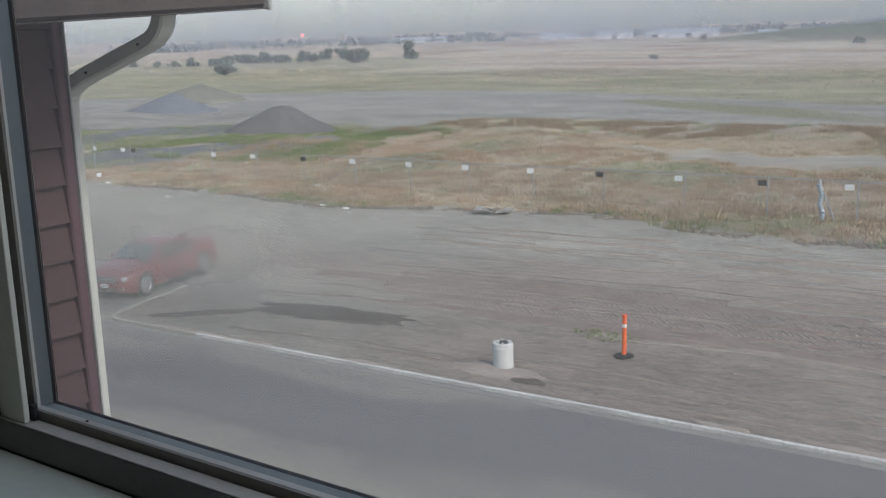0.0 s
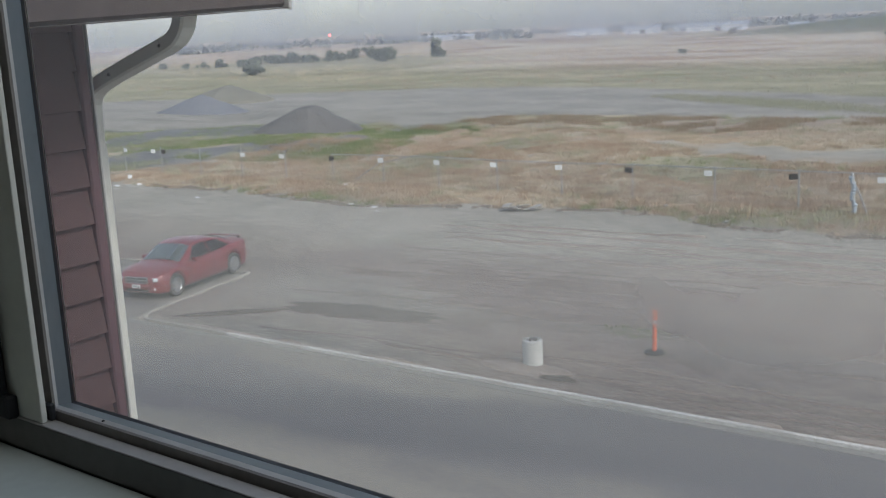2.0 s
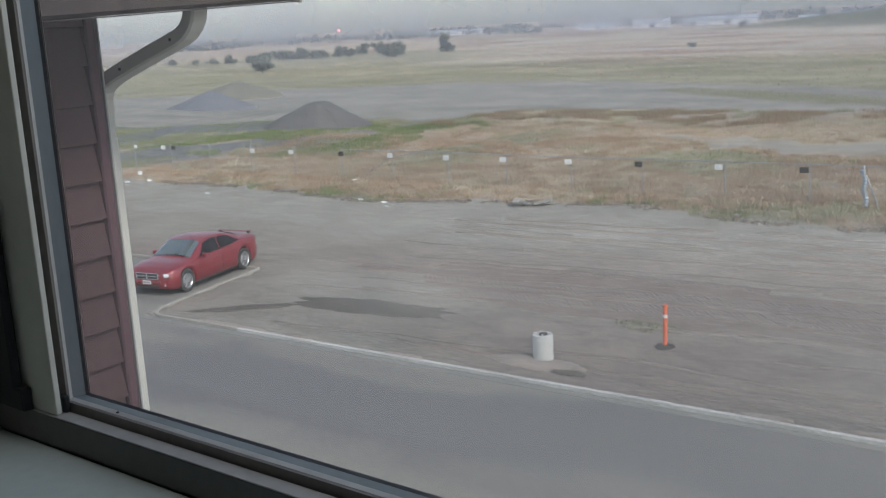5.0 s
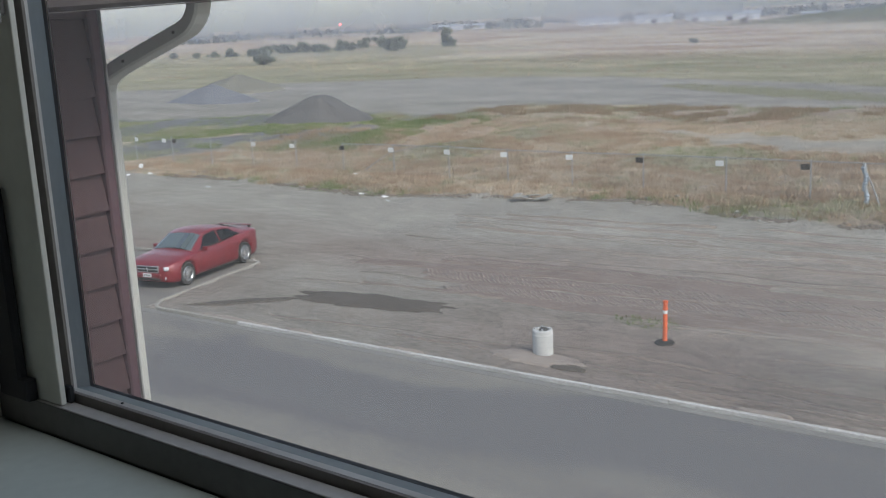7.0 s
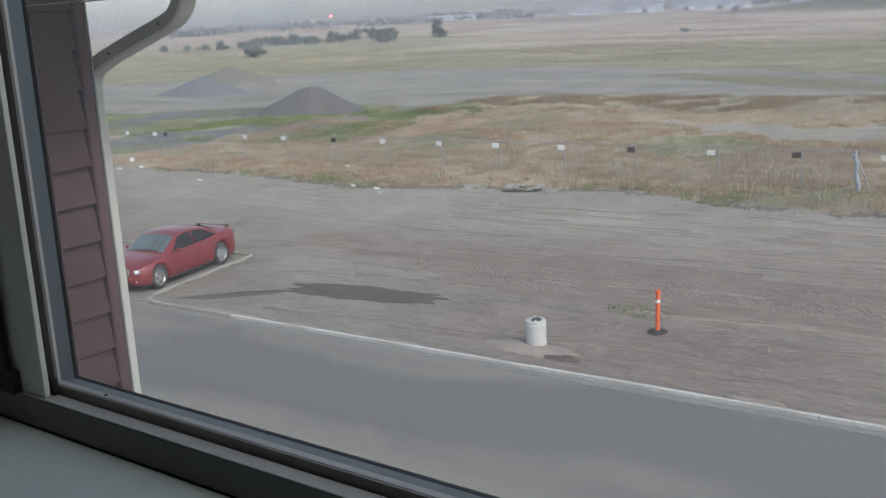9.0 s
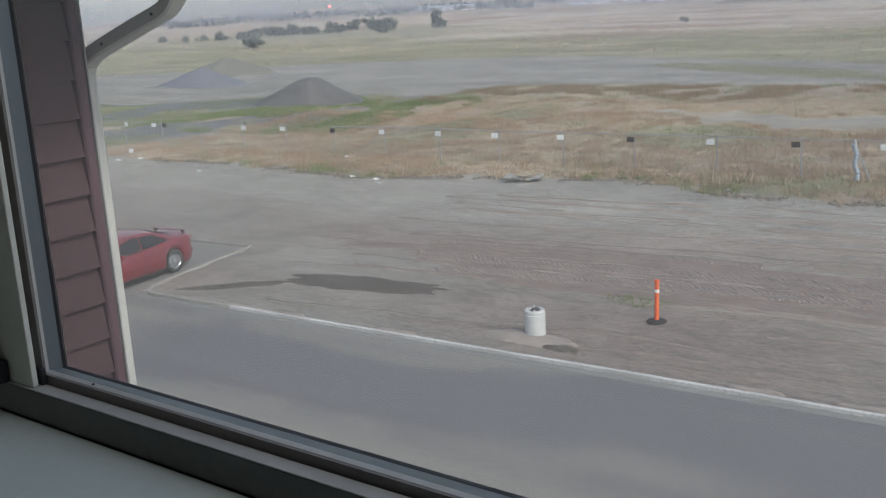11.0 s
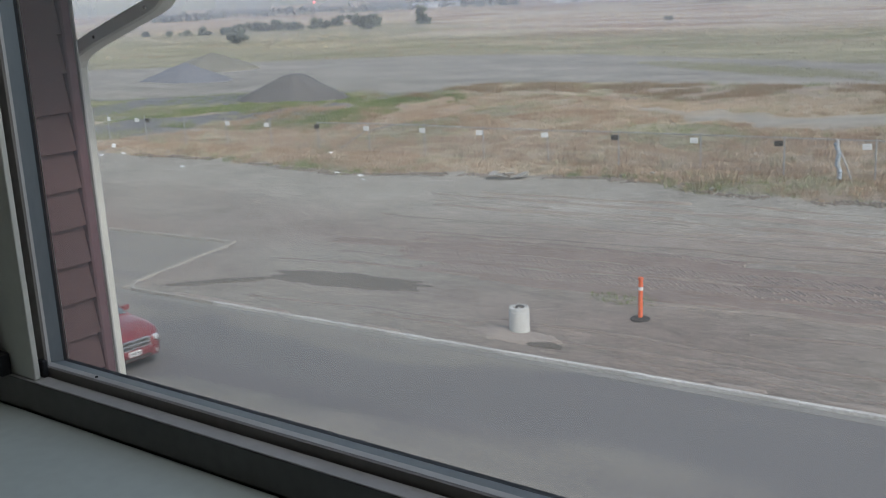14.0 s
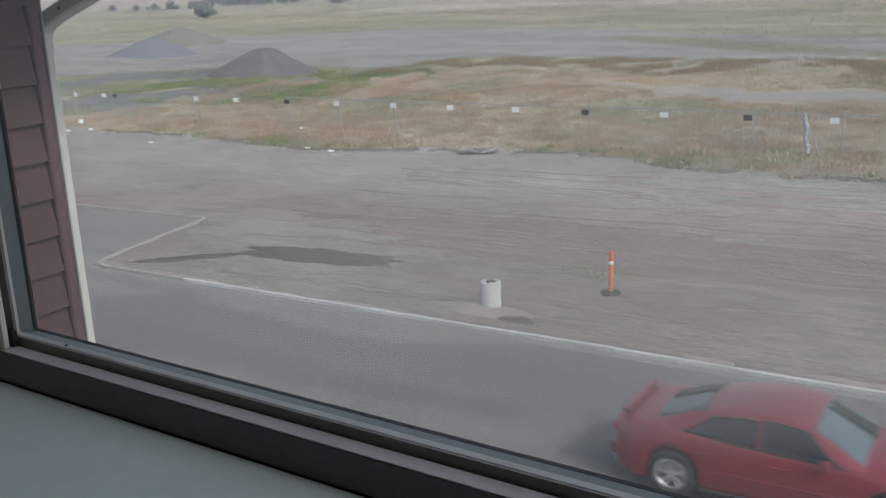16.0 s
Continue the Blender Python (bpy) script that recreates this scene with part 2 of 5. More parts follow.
RED = mat("dusty_dark_red_paint", (0.205, 0.012, 0.021), (0.175, 0.02, 0.026), 0.36, 0.1, big=2, fine=25, bump=0.0, spec=0.5, coat=0.6)
CARGLASS = mat("tinted_car_glass", (0.02, 0.023, 0.026), (0.03, 0.032, 0.035), 0.2, big=2, fine=20, bump=0.0, spec=0.35)
# both glasses below have part of the sky's reflection painted into their base colour
SCREEN = mat("sky_tinted_windscreen", (0.085, 0.11, 0.12), (0.11, 0.135, 0.145), 0.12, big=2, fine=20, bump=0.0, spec=0.9)
REARGLASS = mat("sky_tinted_rear_glass", (0.045, 0.052, 0.057), (0.06, 0.068, 0.072), 0.18, big=2, fine=20, bump=0.0, spec=0.6)
CHROME = mat("polished_chrome", (0.62, 0.63, 0.65), (0.52, 0.53, 0.55), 0.25, 0.75, big=4, fine=30, bump=0)
LAMPGLASS = mat("clear_lamp_cover", (0.75, 0.77, 0.78), (0.6, 0.62, 0.64), 0.1, 0.3, big=9, fine=40, bump=0.1, spec=0.8)
TAIL = mat("red_lamp_cover", (0.35, 0.01, 0.01), None, 0.15, big=5, fine=40, bump=0, spec=0.7)
TYRE = mat("tyre_rubber", (0.035, 0.034, 0.033), (0.07, 0.065, 0.06), 0.85, big=5, fine=40, bump=0.2, size=0.005)

BEACON = bpy.data.materials.new("red_beacon_glow")
BEACON.use_nodes = True
bpn = BEACON.node_tree.nodes["Principled BSDF"]
bpn.inputs["Base Color"].default_value = (0.6, 0.05, 0.05, 1)
bpn.inputs["Emission Color"].default_value, bpn.inputs["Emission Strength"].default_value = (1, 0.12, 0.12, 1), 8.0

# the pane's translucent share imitates haze and lowers the contrast outdoors
PANE = bpy.data.materials.new("veiled_window_glass")
PANE.use_nodes = True
gn, gl = PANE.node_tree.nodes, PANE.node_tree.links
gn.remove(gn["Principled BSDF"])
g_tr, g_gl, g_df = gn.new("ShaderNodeBsdfTransparent"), gn.new("ShaderNodeBsdfGlossy"), gn.new("ShaderNodeBsdfTranslucent")
g_tr.inputs[0].default_value = (0.95, 0.965, 0.96, 1)
g_gl.inputs["Roughness"].default_value = 0.02
g_df.inputs[0].default_value = (0.6, 0.6, 0.58, 1)
g_m1, g_m2 = gn.new("ShaderNodeMixShader"), gn.new("ShaderNodeMixShader")
g_m1.inputs[0].default_value, g_m2.inputs[0].default_value = 0.035, 0.06
gl.new(g_tr.outputs[0], g_m1.inputs[1])
gl.new(g_gl.outputs[0], g_m1.inputs[2])
gl.new(g_m1.outputs[0], g_m2.inputs[1])
gl.new(g_df.outputs[0], g_m2.inputs[2])
gl.new(g_m2.outputs[0], gn["Material Output"].inputs[0])


# ---- mesh helpers ----
def finish(bm, name, material, smooth=False):
    me = bpy.data.meshes.new(name)
    bmesh.ops.recalc_face_normals(bm, faces=bm.faces)
    bm.to_mesh(me)
    bm.free()
    for m in material if isinstance(material, (list, tuple)) else [material]:
        me.materials.append(m)
    if smooth:
        for f in me.polygons:
            f.use_smooth = True
    return me


def part(name, bm, material, parent=None, label="", smooth=False, at=None):
    """Links a bmesh as one mesh object under a thing or a part."""
    ob = new(name, finish(bm, name, material, smooth))
    if parent:
        ob.parent = parent
    if at is not None:
        ob.matrix_basis = at
    if label:
        ob["label"] = label
    return ob


def raw(name, verts, faces, material, smooth=False):
    me = bpy.data.meshes.new(name)
    me.from_pydata([tuple(map(float, v)) for v in verts], [], [tuple(map(int, f)) for f in faces])
    me.materials.append(material)
    if smooth:
        me.polygons.foreach_set("use_smooth", [True] * len(me.polygons))
    return me


def empty(name, m=None):
    ob = new(name)
    ob.matrix_basis = m or Matrix()
    return ob


def box(x0, x1, y0, y1, z0, z1, bevel=0.0, bm=None, seg=1):
    bm2 = bmesh.new()
    bmesh.ops.create_cube(bm2, size=1, matrix=Matrix.Translation(((x0 + x1) / 2, (y0 + y1) / 2, (z0 + z1) / 2)) @ Matrix.Diagonal((x1 - x0, y1 - y0, z1 - z0, 1)))
    if bevel:
        bmesh.ops.bevel(bm2, geom=list(bm2.edges), offset=bevel, segments=seg, affect="EDGES", profile=0.6)
    if bm is None:
        return bm2
    me = bpy.data.meshes.new("join")
    bm2.to_mesh(me)
    bm2.free()
    bm.from_mesh(me)
    bpy.data.meshes.remove(me)
    return bm


def lathe(profile, n=24, bm=None, m=None):
    """Turns (radius, z) points round the z axis."""
    bm = bm or bmesh.new()
    m = m or Matrix()
    rings = []
    for r, z in profile:
        rings.append([bm.verts.new(m @ Vector((r * math.cos(a), r * math.sin(a), z))) for a in (2 * math.pi * i / n for i in range(n))])
    for a, b in zip(rings, rings[1:]):
        for i in range(n):
            bm.faces.new((a[i], a[(i + 1) % n], b[(i + 1) % n], b[i]))
    for ring in (rings[0], rings[-1]):
        if profile[rings.index(ring)][0] > 1e-4:
            bm.faces.new(ring)
    return bm


def sweep(path, half_w, half_h, up=Vector((0, 1, 0)), bm=None, round_corner=True):
    """A rectangular tube with softened corners along a path."""
    bm = bm or bmesh.new()
    c = 0.25
    prof = [(1, -1 + c), (1, 1 - c), (1 - c, 1), (-1 + c, 1), (-1, 1 - c), (-1, -1 + c), (-1 + c, -1), (1 - c, -1)]
    rings = []
    for i, q in enumerate(path):
        t = (Vector(path[min(i + 1, len(path) - 1)]) - Vector(path[max(i - 1, 0)])).normalized()
        s = t.cross(up).normalized()
        rings.append([bm.verts.new(Vector(q) + s * (half_w * a) + up * (half_h * b)) for a, b in prof])
    for a, b in zip(rings, rings[1:]):
        for i in range(8):
            bm.faces.new((a[i], a[(i + 1) % 8], b[(i + 1) % 8], b[i]))
    bm.faces.new(rings[0])
    bm.faces.new(rings[-1])
    return bm


def lerp_table(table, x):
    if x <= table[0][0]:
        return table[0][1]
    for (a, u), (b, v) in zip(table, table[1:]):
        if x <= b:
            return u + (v - u) * (x - a) / (b - a)
    return table[-1][1]


def nz(x, y, s, seed=0.0):
    return noise.noise(Vector((x * s, y * s, seed)))


def smooth01(a, b, v):
    k = min(1.0, max(0.0, (v - a) / (b - a)))
    return k * k * (3 - 2 * k)


# ---- ground: one sheet to the horizon ----
KERB_Y, CORNER_X, STUB_Y = 18.4, -24.1, 23.9
EDGE = [(-60, 37.2), (-48.9, 37.1), (-38.7, 37.2), (-35, 36.6), (-30, 35.9), (-26, 37.0), (-22.4, 37.7), (-18.8, 38.5), (-16.2, 38.1), (-13.4, 36.9), (-11, 36.6), (-4, 36.9)]
WEEDTOP = [(-75, 58), (-62, 63), (-55, 66.5), (-48, 66.5), (-46, 70.5), (-45, 74.5), (-41, 77.5), (-36, 78.8), (-25, 75.5), (-16, 73.5), (0, 72)]
FARGREY = [(-170, 84), (-122, 92), (-109, 96.5), (-102, 105), (-80, 113.5), (-62, 113.4), (-46, 108), (-31, 101), (-22, 97), (0, 92)]


def leg_x(y):
    """The kerb of the stub road leans a little away from square."""
    return CORNER_X - 0.17 * (y - KERB_Y)


def height(x, y):
    h = 0.0
    if y > KERB_Y + 0.1:
        on_stub = y < STUB_Y and x < leg_x(y)
        if not on_stub:
            d = min(1.0, (y - KERB_Y) / 1.2)
            h = 0.055 + 0.05 * nz(x, y, 0.5, 3) * d + 0.025 * nz(x, y, 1.7, 5)
            if y < STUB_Y + 0.4 and x < leg_x(y) + 0.4:
                h = 0.05
    else:
        h = -0.05
    if y < STUB_Y and x < leg_x(max(y, KERB_Y)) - 0.02:
        h = -0.05
    e = lerp_table(EDGE, x)
    if y > e - 0.5:
        h += 0.25 * smooth01(e - 0.5, e + 2.0, y) * (0.6 + 0.6 * nz(x, y, 0.35, 9)) * (1 - smooth01(70, 80, y))
    if 44 < y < 80:
        h += 0.5 * smooth01(44, 60, y) * (1 - smooth01(70, 80, y)) * (0.6 + nz(x, y, 0.09, 2))
    d = math.hypot((x + 10) / 1.5, y - 440)
    if d < 110:
        h += 13.0 * (0.5 + 0.5 * math.cos(math.pi * d / 110)) * (1 + 0.2 * nz(x, y, 0.02, 4))
    if y > 120:
        h += 0.6 * nz(x, y, 0.012, 7) * smooth01(120, 200, y)
    return h


def mixc(a, b, k):
    return tuple(u + (v - u) * k for u, v in zip(a, b))


DIRT, PINK, GREYD = (0.40, 0.365, 0.32), (0.37, 0.307, 0.27), (0.455, 0.425, 0.375)
RUST, TAN, OLIVE, PALEGRASS = (0.45, 0.37, 0.295), (0.53, 0.46, 0.355), (0.275, 0.27, 0.16), (0.55, 0.485, 0.385)


def earth(x, y):
    n1, n2, n3 = nz(x, y, 0.06, 1), nz(x * 0.35, y, 0.22, 2), nz(x, y, 0.5, 8)
    c = mixc(DIRT, PINK, min(1, max(0, 0.45 + 1.3 * n2 + 0.5 * n1)))
    c = mixc(c, GREYD, smooth01(27, 33, y + 3 * n1))
    e = lerp_table(EDGE, x) + 1.0 * n3
    if y > e:
        w = smooth01(e, e + 0.7, y)
        d = mixc(RUST, TAN, min(1, max(0, 0.4 + 1.6 * n1 + 0.8 * n2)))
        g = smooth01(-0.05, 0.25, nz(x, y, 0.13, 12) + (0.22 if -80 < x < -44 and 48 < y else -0.12))
        d = mixc(d, OLIVE, (0.85 if x < -44 else 0.4) * g)
        bare = smooth01(0, 1, 1.6 - math.hypot((x + 12) / 9, (y - 56.5) / 2.3) + 0.8 * n3)
        d = mixc(d, GREYD, bare)
        left = smooth01(-44, -52, x + 6 * n1) * (1 - smooth01(0.0, 0.3, nz(x, y, 0.2, 14))) * smooth01(40, 44, y)
        d = mixc(d, (0.235, 0.235, 0.24), left)
        c = mixc(c, d, w)
    wt = lerp_table(WEEDTOP, x) + 1.6 * nz(x, y, 0.25, 21)
    if y > wt:
        c = mixc(c, mixc((0.405, 0.38, 0.338), (0.34, 0.318, 0.285), 0.5 + 0.9 * n2), smooth01(wt, wt + 1.2, y))
        strip = smooth01(0, 0.6, 1.0 - math.hypot((x + 29) / 14, (y - 91 + 0.62 * (x + 29)) / 3.6) + 0.5 * n3)
        c = mixc(c, OLIVE, strip)
    fg = lerp_table(FARGREY, x) + 2.2 * nz(x, y, 0.12, 31)
    if y > fg:
        streak = nz(x * 0.4, y * 0.6, 0.08, 5) + 0.5 * nz(x * 0.6, y, 0.12, 6)
        tan = mixc(TAN, (0.40, 0.28, 0.215), smooth01(-0.2, 0.25, streak))
        tan = mixc(tan, PALEGRASS, smooth01(0.1, 0.45, nz(x * 0.4, y, 0.05, 17)))
        gy = smooth01(150, 215, y + 0.15 * (x + 60) + 60 * nz(x, y, 0.012, 18) + (20 if x > -130 else -40))
        d = mixc(mixc(OLIVE, TAN, min(1, max(0, 0.32 + 0.6 * n2))), tan, gy)
        hill = smooth01(115, 80, math.hypot((x + 10) / 1.5, y - 440))
        d = mixc(d, (0.16, 0.165, 0.10), hill)
        c = mixc(c, d, smooth01(fg, fg + 2.5, y))
    return c


def ground_lines(spans):
    out = []
    for a, b, step in spans:
        out += list(np.arange(a, b, step))
    return out


gx = ground_lines([(-2600, -700, 190), (-700, -260, 22), (-260, -110, 3.4), (-110, -56, 0.9), (-56, 6, 0.32), (6, 60, 4), (60, 500, 60), (500, 2601, 300)])
gy = ground_lines([(-300, -20, 40), (-20, 17, 3), (17, 18.3, 0.8), (KERB_Y, KERB_Y + 0.14, 0.13), (KERB_Y + 0.16, 32, 0.28), (32, 48, 0.3), (48, 84, 0.55), (84, 125, 1.0), (125, 260, 3.0), (260, 700, 9.0), (700, 3001, 160)])
gv = [(x, y, height(x, y)) for y in gy for x in gx]
gw = len(gx)
gf = [(j * gw + i, j * gw + i + 1, (j + 1) * gw + i + 1, (j + 1) * gw + i) for j in range(len(gy) - 1) for i in range(gw - 1)]
gme = raw("ground", gv, gf, GROUND, True)
gatt = gme.color_attributes.new("earth", "FLOAT_COLOR", "POINT")
gcol = np.ones((len(gv), 4), np.float32)
for k, (x, y, z) in enumerate(gv):
    gcol[k, :3] = earth(x, y)
gatt.data.foreach_set("color", gcol.ravel())
ground = tagged(new("ground", gme), "bare dusty earth lot running into dry weeds and far fields", "ground", kind="structure")

# road, with the stub that turns off it
bm = bmesh.new()
outline = [(-90, 2.2), (40, 2.2), (40, KERB_Y), (leg_x(KERB_Y) + 0.5, KERB_Y), (leg_x(KERB_Y) + 0.05, KERB_Y + 0.4), (leg_x(STUB_Y), STUB_Y), (-33.5, STUB_Y - 0.35), (-33.5, KERB_Y), (-90, KERB_Y)]
top = [bm.verts.new((x, y, 0.0)) for x, y in outline]
low = [bm.verts.new((x, y, -0.12)) for x, y in outline]
bm.faces.new(top)
for i in range(len(top)):
    j = (i + 1) % len(top)
    bm.faces.new((top[i], top[j], low[j], low[i]))
road = tagged(part("road", bm, ASPHALT), "dust-covered grey asphalt road beside a low kerb", "road", kind="structure")


DUSTY = mat("dust_covered_concrete", (0.34, 0.32, 0.29), (0.26, 0.24, 0.212), 0.95, big=1.4, fine=10, bump=0.3)


def kerb_run(points, name="kerb", material=None):
    """Kerb stones, each about 3 m long, with worn rounded tops, laid along a line."""
    root = tagged(empty(name), "low worn pale concrete kerb along the road", "kerb", kind="structure")
    for (x0, y0), (x1, y1) in zip(points, points[1:]):
        d = Vector((x1 - x0, y1 - y0, 0))
        n = max(1, round(d.length / 3.0))
        ln = d.length / n
        ang = math.atan2(d.y, d.x)
        for i in range(n):
            g = 0.002
            b = box(g, ln - g, 0.0, 0.115, -0.1, 0.09 + random.uniform(-0.01, 0.01), 0.02, seg=2)
            for v in b.verts:
                v.co.z += 0.012 * nz(v.co.x + x0 + i * 3, 0, 1.2, 4) if v.co.z > 0 else 0
            part("kerb_stone", b, material or (CONCRETE if -20.5 < x0 + i * ln else DUSTY), root, at=Matrix.Translation((x0, y0, 0)) @ Matrix.Rotation(ang, 4, "Z") @ Matrix.Translation((i * ln, 0, 0)))
    return root


corner = [(CORNER_X + 0.75 - 0.75 * math.sin(a), KERB_Y + 0.75 - 0.75 * math.cos(a)) for a in (radians(v) for v in (82, 60, 40, 20, 0))]
kerb_run([(leg_x(STUB_Y), STUB_Y), (leg_x(KERB_Y + 0.7) + 0.02, KERB_Y + 0.7)] + corner[1:] + [(38, KERB_Y)])
PAN = mat("dusty_gutter_concrete", (0.24, 0.23, 0.215), (0.185, 0.178, 0.168), 0.9, big=0.5, fine=6, bump=0.2)
tagged(part("gutter_pan", box(-45, 38, KERB_Y - 0.25, KERB_Y - 0.002, -0.08, 0.008, 0.003), PAN), "dusty concrete channel along the foot of the kerb", "gutter", kind="structure")
kerb_run([(-33.4, STUB_Y - 0.35), (leg_x(STUB_Y) - 0.02, STUB_Y)], "kerb", DUSTY)

# ---- the building that we look out of ----
def siding_wall():
    """Wing wall with lapped boards, its corner trim, and the plain walls round it."""
    wall = tagged(empty("wall_wing"), "wing wall clad in lapped mauve-brown siding boards", "wall", kind="structure")
    part("wall_core", box(-9, -2.475, 0.79, 1.815, 0, 7.95), SIDING, wall)
    pitch = 0.105
    z, boards = 7.748 - 19 * pitch, 0
    while z < 7.9:
        b = bmesh.new()
        lo, hi = z, z + pitch - 0.003
        vs = [b.verts.new(v) for v in ((-2.447, 0.80, lo), (-2.447, 1.79, lo), (-2.465, 1.79, hi), (-2.465, 0.80, hi), (-2.474, 0.80, lo), (-2.474, 1.79, lo), (-2.474, 1.79, hi), (-2.474, 0.80, hi))]
        for q in ((0, 1, 2, 3), (4, 5, 6, 7), (0, 1, 5, 4), (2, 3, 7, 6), (1, 2, 6, 5), (0, 3, 7, 4)):
            b.faces.new([vs[k] for k in q])
        part("siding_board", b, SIDING, wall)
        z += pitch
        boards += 1
    b = bmesh.new()
    z = 7.748 - 20 * pitch
    while z > 0:
        box(-2.474, -2.452, 0.80, 1.776, z, z + pitch - 0.004, bm=b)
        z -= pitch
    tagged(part("lower_siding", b, SIDING, wall), kind="stuff")
    part("corner_trim", box(-2.53, -2.444, 1.793, 1.826, 0, 7.95, 0.005), TRIM, wall, "plum corner trim")
    part("trim_edge", box(-2.452, -2.440, 1.827, 1.832, 0, 7.94, 0.001), PALE, wall, "pale sealant edge")


siding_wall()

gutter = tagged(empty("roof_gutter", Matrix.Translation((0, 1.53, 7.753)) @ Matrix.Rotation(radians(2.4), 4, "X") @ Matrix.Translation((0, -1.53, -7.764))), "dark brown metal eaves gutter with a pale end cap", "gutter")
part("trough", box(-2.16, -2.03, 0.9, 2.19, 7.772, 7.90, 0.01), GUTTER, gutter)
part("drip_edge", box(-2.162, -2.026, 0.9, 2.194, 7.768, 7.771, 0.001), GUTTER, gutter)
b = bmesh.new()
vs = [b.verts.new(v) for v in ((-2.16, 2.195, 7.79), (-2.03, 2.195, 7.764), (-2.02, 2.195, 7.90), (-2.16, 2.195, 7.90), (-2.16, 2.207, 7.79), (-2.03, 2.207, 7.764), (-2.02, 2.207, 7.90), (-2.16, 2.207, 7.90))]
for q in ((0, 1, 2, 3), (4, 5, 6, 7), (0, 1, 5, 4), (1, 2, 6, 5), (2, 3, 7, 6), (3, 0, 4, 7)):
    b.faces.new([vs[k] for k in q])
part("end_cap", b, PALE, gutter, "pale metal end cap")
tagged(part("soffit", box(-9, -2.165, 0.86, 2.12, 7.955, 8.0), GUTTER), "dark brown boarded soffit under the wing roof", "soffit", kind="structure")
tagged(part("roof", box(-9, -2.0, 0.86, 2.2, 8.01, 8.2), ROOF), "dark shingled edge of the wing roof", "roof", kind="structure")

spout = tagged(empty("downspout"), "grey-green metal downspout with an elbow below the gutter", "downspout")
path = [(-2.122, 1.90, 7.80), (-2.124, 1.90, 7.772), (-2.130, 1.90, 7.752), (-2.143, 1.90, 7.733), (-2.163, 1.90, 7.716), (-2.188, 1.90, 7.705), (-2.224, 1.90, 7.693), (-2.30, 1.90, 7.669), (-2.374, 1.90, 7.645), (-2.44, 1.90, 7.623), (-2.478, 1.90, 7.609), (-2.512, 1.90, 7.594), (-2.538, 1.90, 7.574), (-2.552, 1.90, 7.545), (-2.561, 1.90, 7.42)]
part("elbow", sweep(path, 0.021, 0.028), SPOUT, spout, smooth=False)
part("pipe", sweep([(-2.561, 1.90, 7.43), (-2.561, 1.90, 4.0), (-2.561, 1.90, 0.1)], 0.024, 0.031), SPOUT, spout)
for q in ((-2.20, 1.8715, 7.701), (-2.42, 1.8715, 7.629)):
    part("rivet", lathe([(0.005, 0), (0.004, 0.003), (0, 0.0035)], 8, m=Matrix.Translation(q) @ Matrix.Rotation(radians(90), 4, "X")), GUTTER, spout)

# outer wall of the room, with its window opening
X0, X1, Z0, Z1 = -1.25, 1.05, 7.235, 8.62
ww = tagged(empty("wall_window"), "painted wall around the window opening", "wall", kind="structure")
for name, q in (("wall_below", (-2.45, 5, 0.55, 0.782, 0, 7.19)), ("wall_above", (-2.45, 5, 0.55, 0.782, Z1, 9.2)), ("wall_side", (-2.45, X0 - 0.004, 0.55, 0.782, 7.19, Z1)), ("wall_side", (X1 + 0.004, 5, 0.55, 0.782, 7.19, Z1))):
    part(name, box(*q), PAINT, ww)
for name, q, m in (("floor", (-3.2, 5, -5, 0.55, 6.2, 6.3), CARPET), ("ceiling", (-3.2, 5, -5, 0.55, 8.95, 9.05), PAINT), ("wall_back", (-3.2, 5, -5.1, -5, 6.3, 8.95), PAINT), ("wall_left", (-3.3, -3.2, -5, 0.55, 6.3, 8.95), PAINT), ("wall_right", (5, 5.1, -5, 0.55, 6.3, 8.95), PAINT)):
    tagged(part(name, box(*q), m), "plain painted room surface", name.split("_")[0], kind="structure")

WT = Matrix.Translation((-1.138, 0.776, 0)) @ Matrix.Rotation(radians(-2.6), 4, "Z") @ Matrix.Translation((1.138, -0.776, 0))
win = tagged(empty("window_1", WT), "dark aluminium sliding window with a blue-grey sash", "window", kind="structure")


def frame_run(name, prof, material, label=""):
    """A closed picture-frame moulding round the opening: prof is (side inset, foot inset, y) points, the insets from the glass edge into the frame."""
    bm = bmesh.new()
    gx0, gx1, gz0, gz1 = -1.1378, 1.02, 7.2585, 8.59
    rings = []
    for side, ins, y in prof:
        rings.append([bm.verts.new(v) for v in ((gx0 + side, y, gz0 + ins), (gx1 - ins, y, gz0 + ins), (gx1 - ins, y, gz1 - ins), (gx0 + side, y, gz1 - ins))])
    n = len(prof)
    for i in range(n):
        a, c = rings[i], rings[(i + 1) % n]
        for k in range(4):
            bm.faces.new((a[k], a[(k + 1) % 4], c[(k + 1) % 4], c[k]))
    return part(name, bm, material, win, label)


frame_run("gasket", [(-0.004, -0.004, 0.768), (0.004, 0.0012, 0.768), (0.0, 0.0004, 0.776), (-0.004, -0.004, 0.776)], GASKET, "black rubber gasket")
frame_run("sash", [(-0.02, -0.02, 0.7303), (0.0369, 0.0158, 0.7303), (0.0062, 0.0012, 0.7675), (-0.02, -0.02, 0.7675)], SASH, "blue-grey sash bead")
frame_run("sash_lip", [(-0.02, -0.02, 0.7212), (0.0462, 0.0164, 0.7212), (0.0385, 0.0166, 0.7298), (-0.02, -0.02, 0.7298)], LIP, "worn bare aluminium lip")
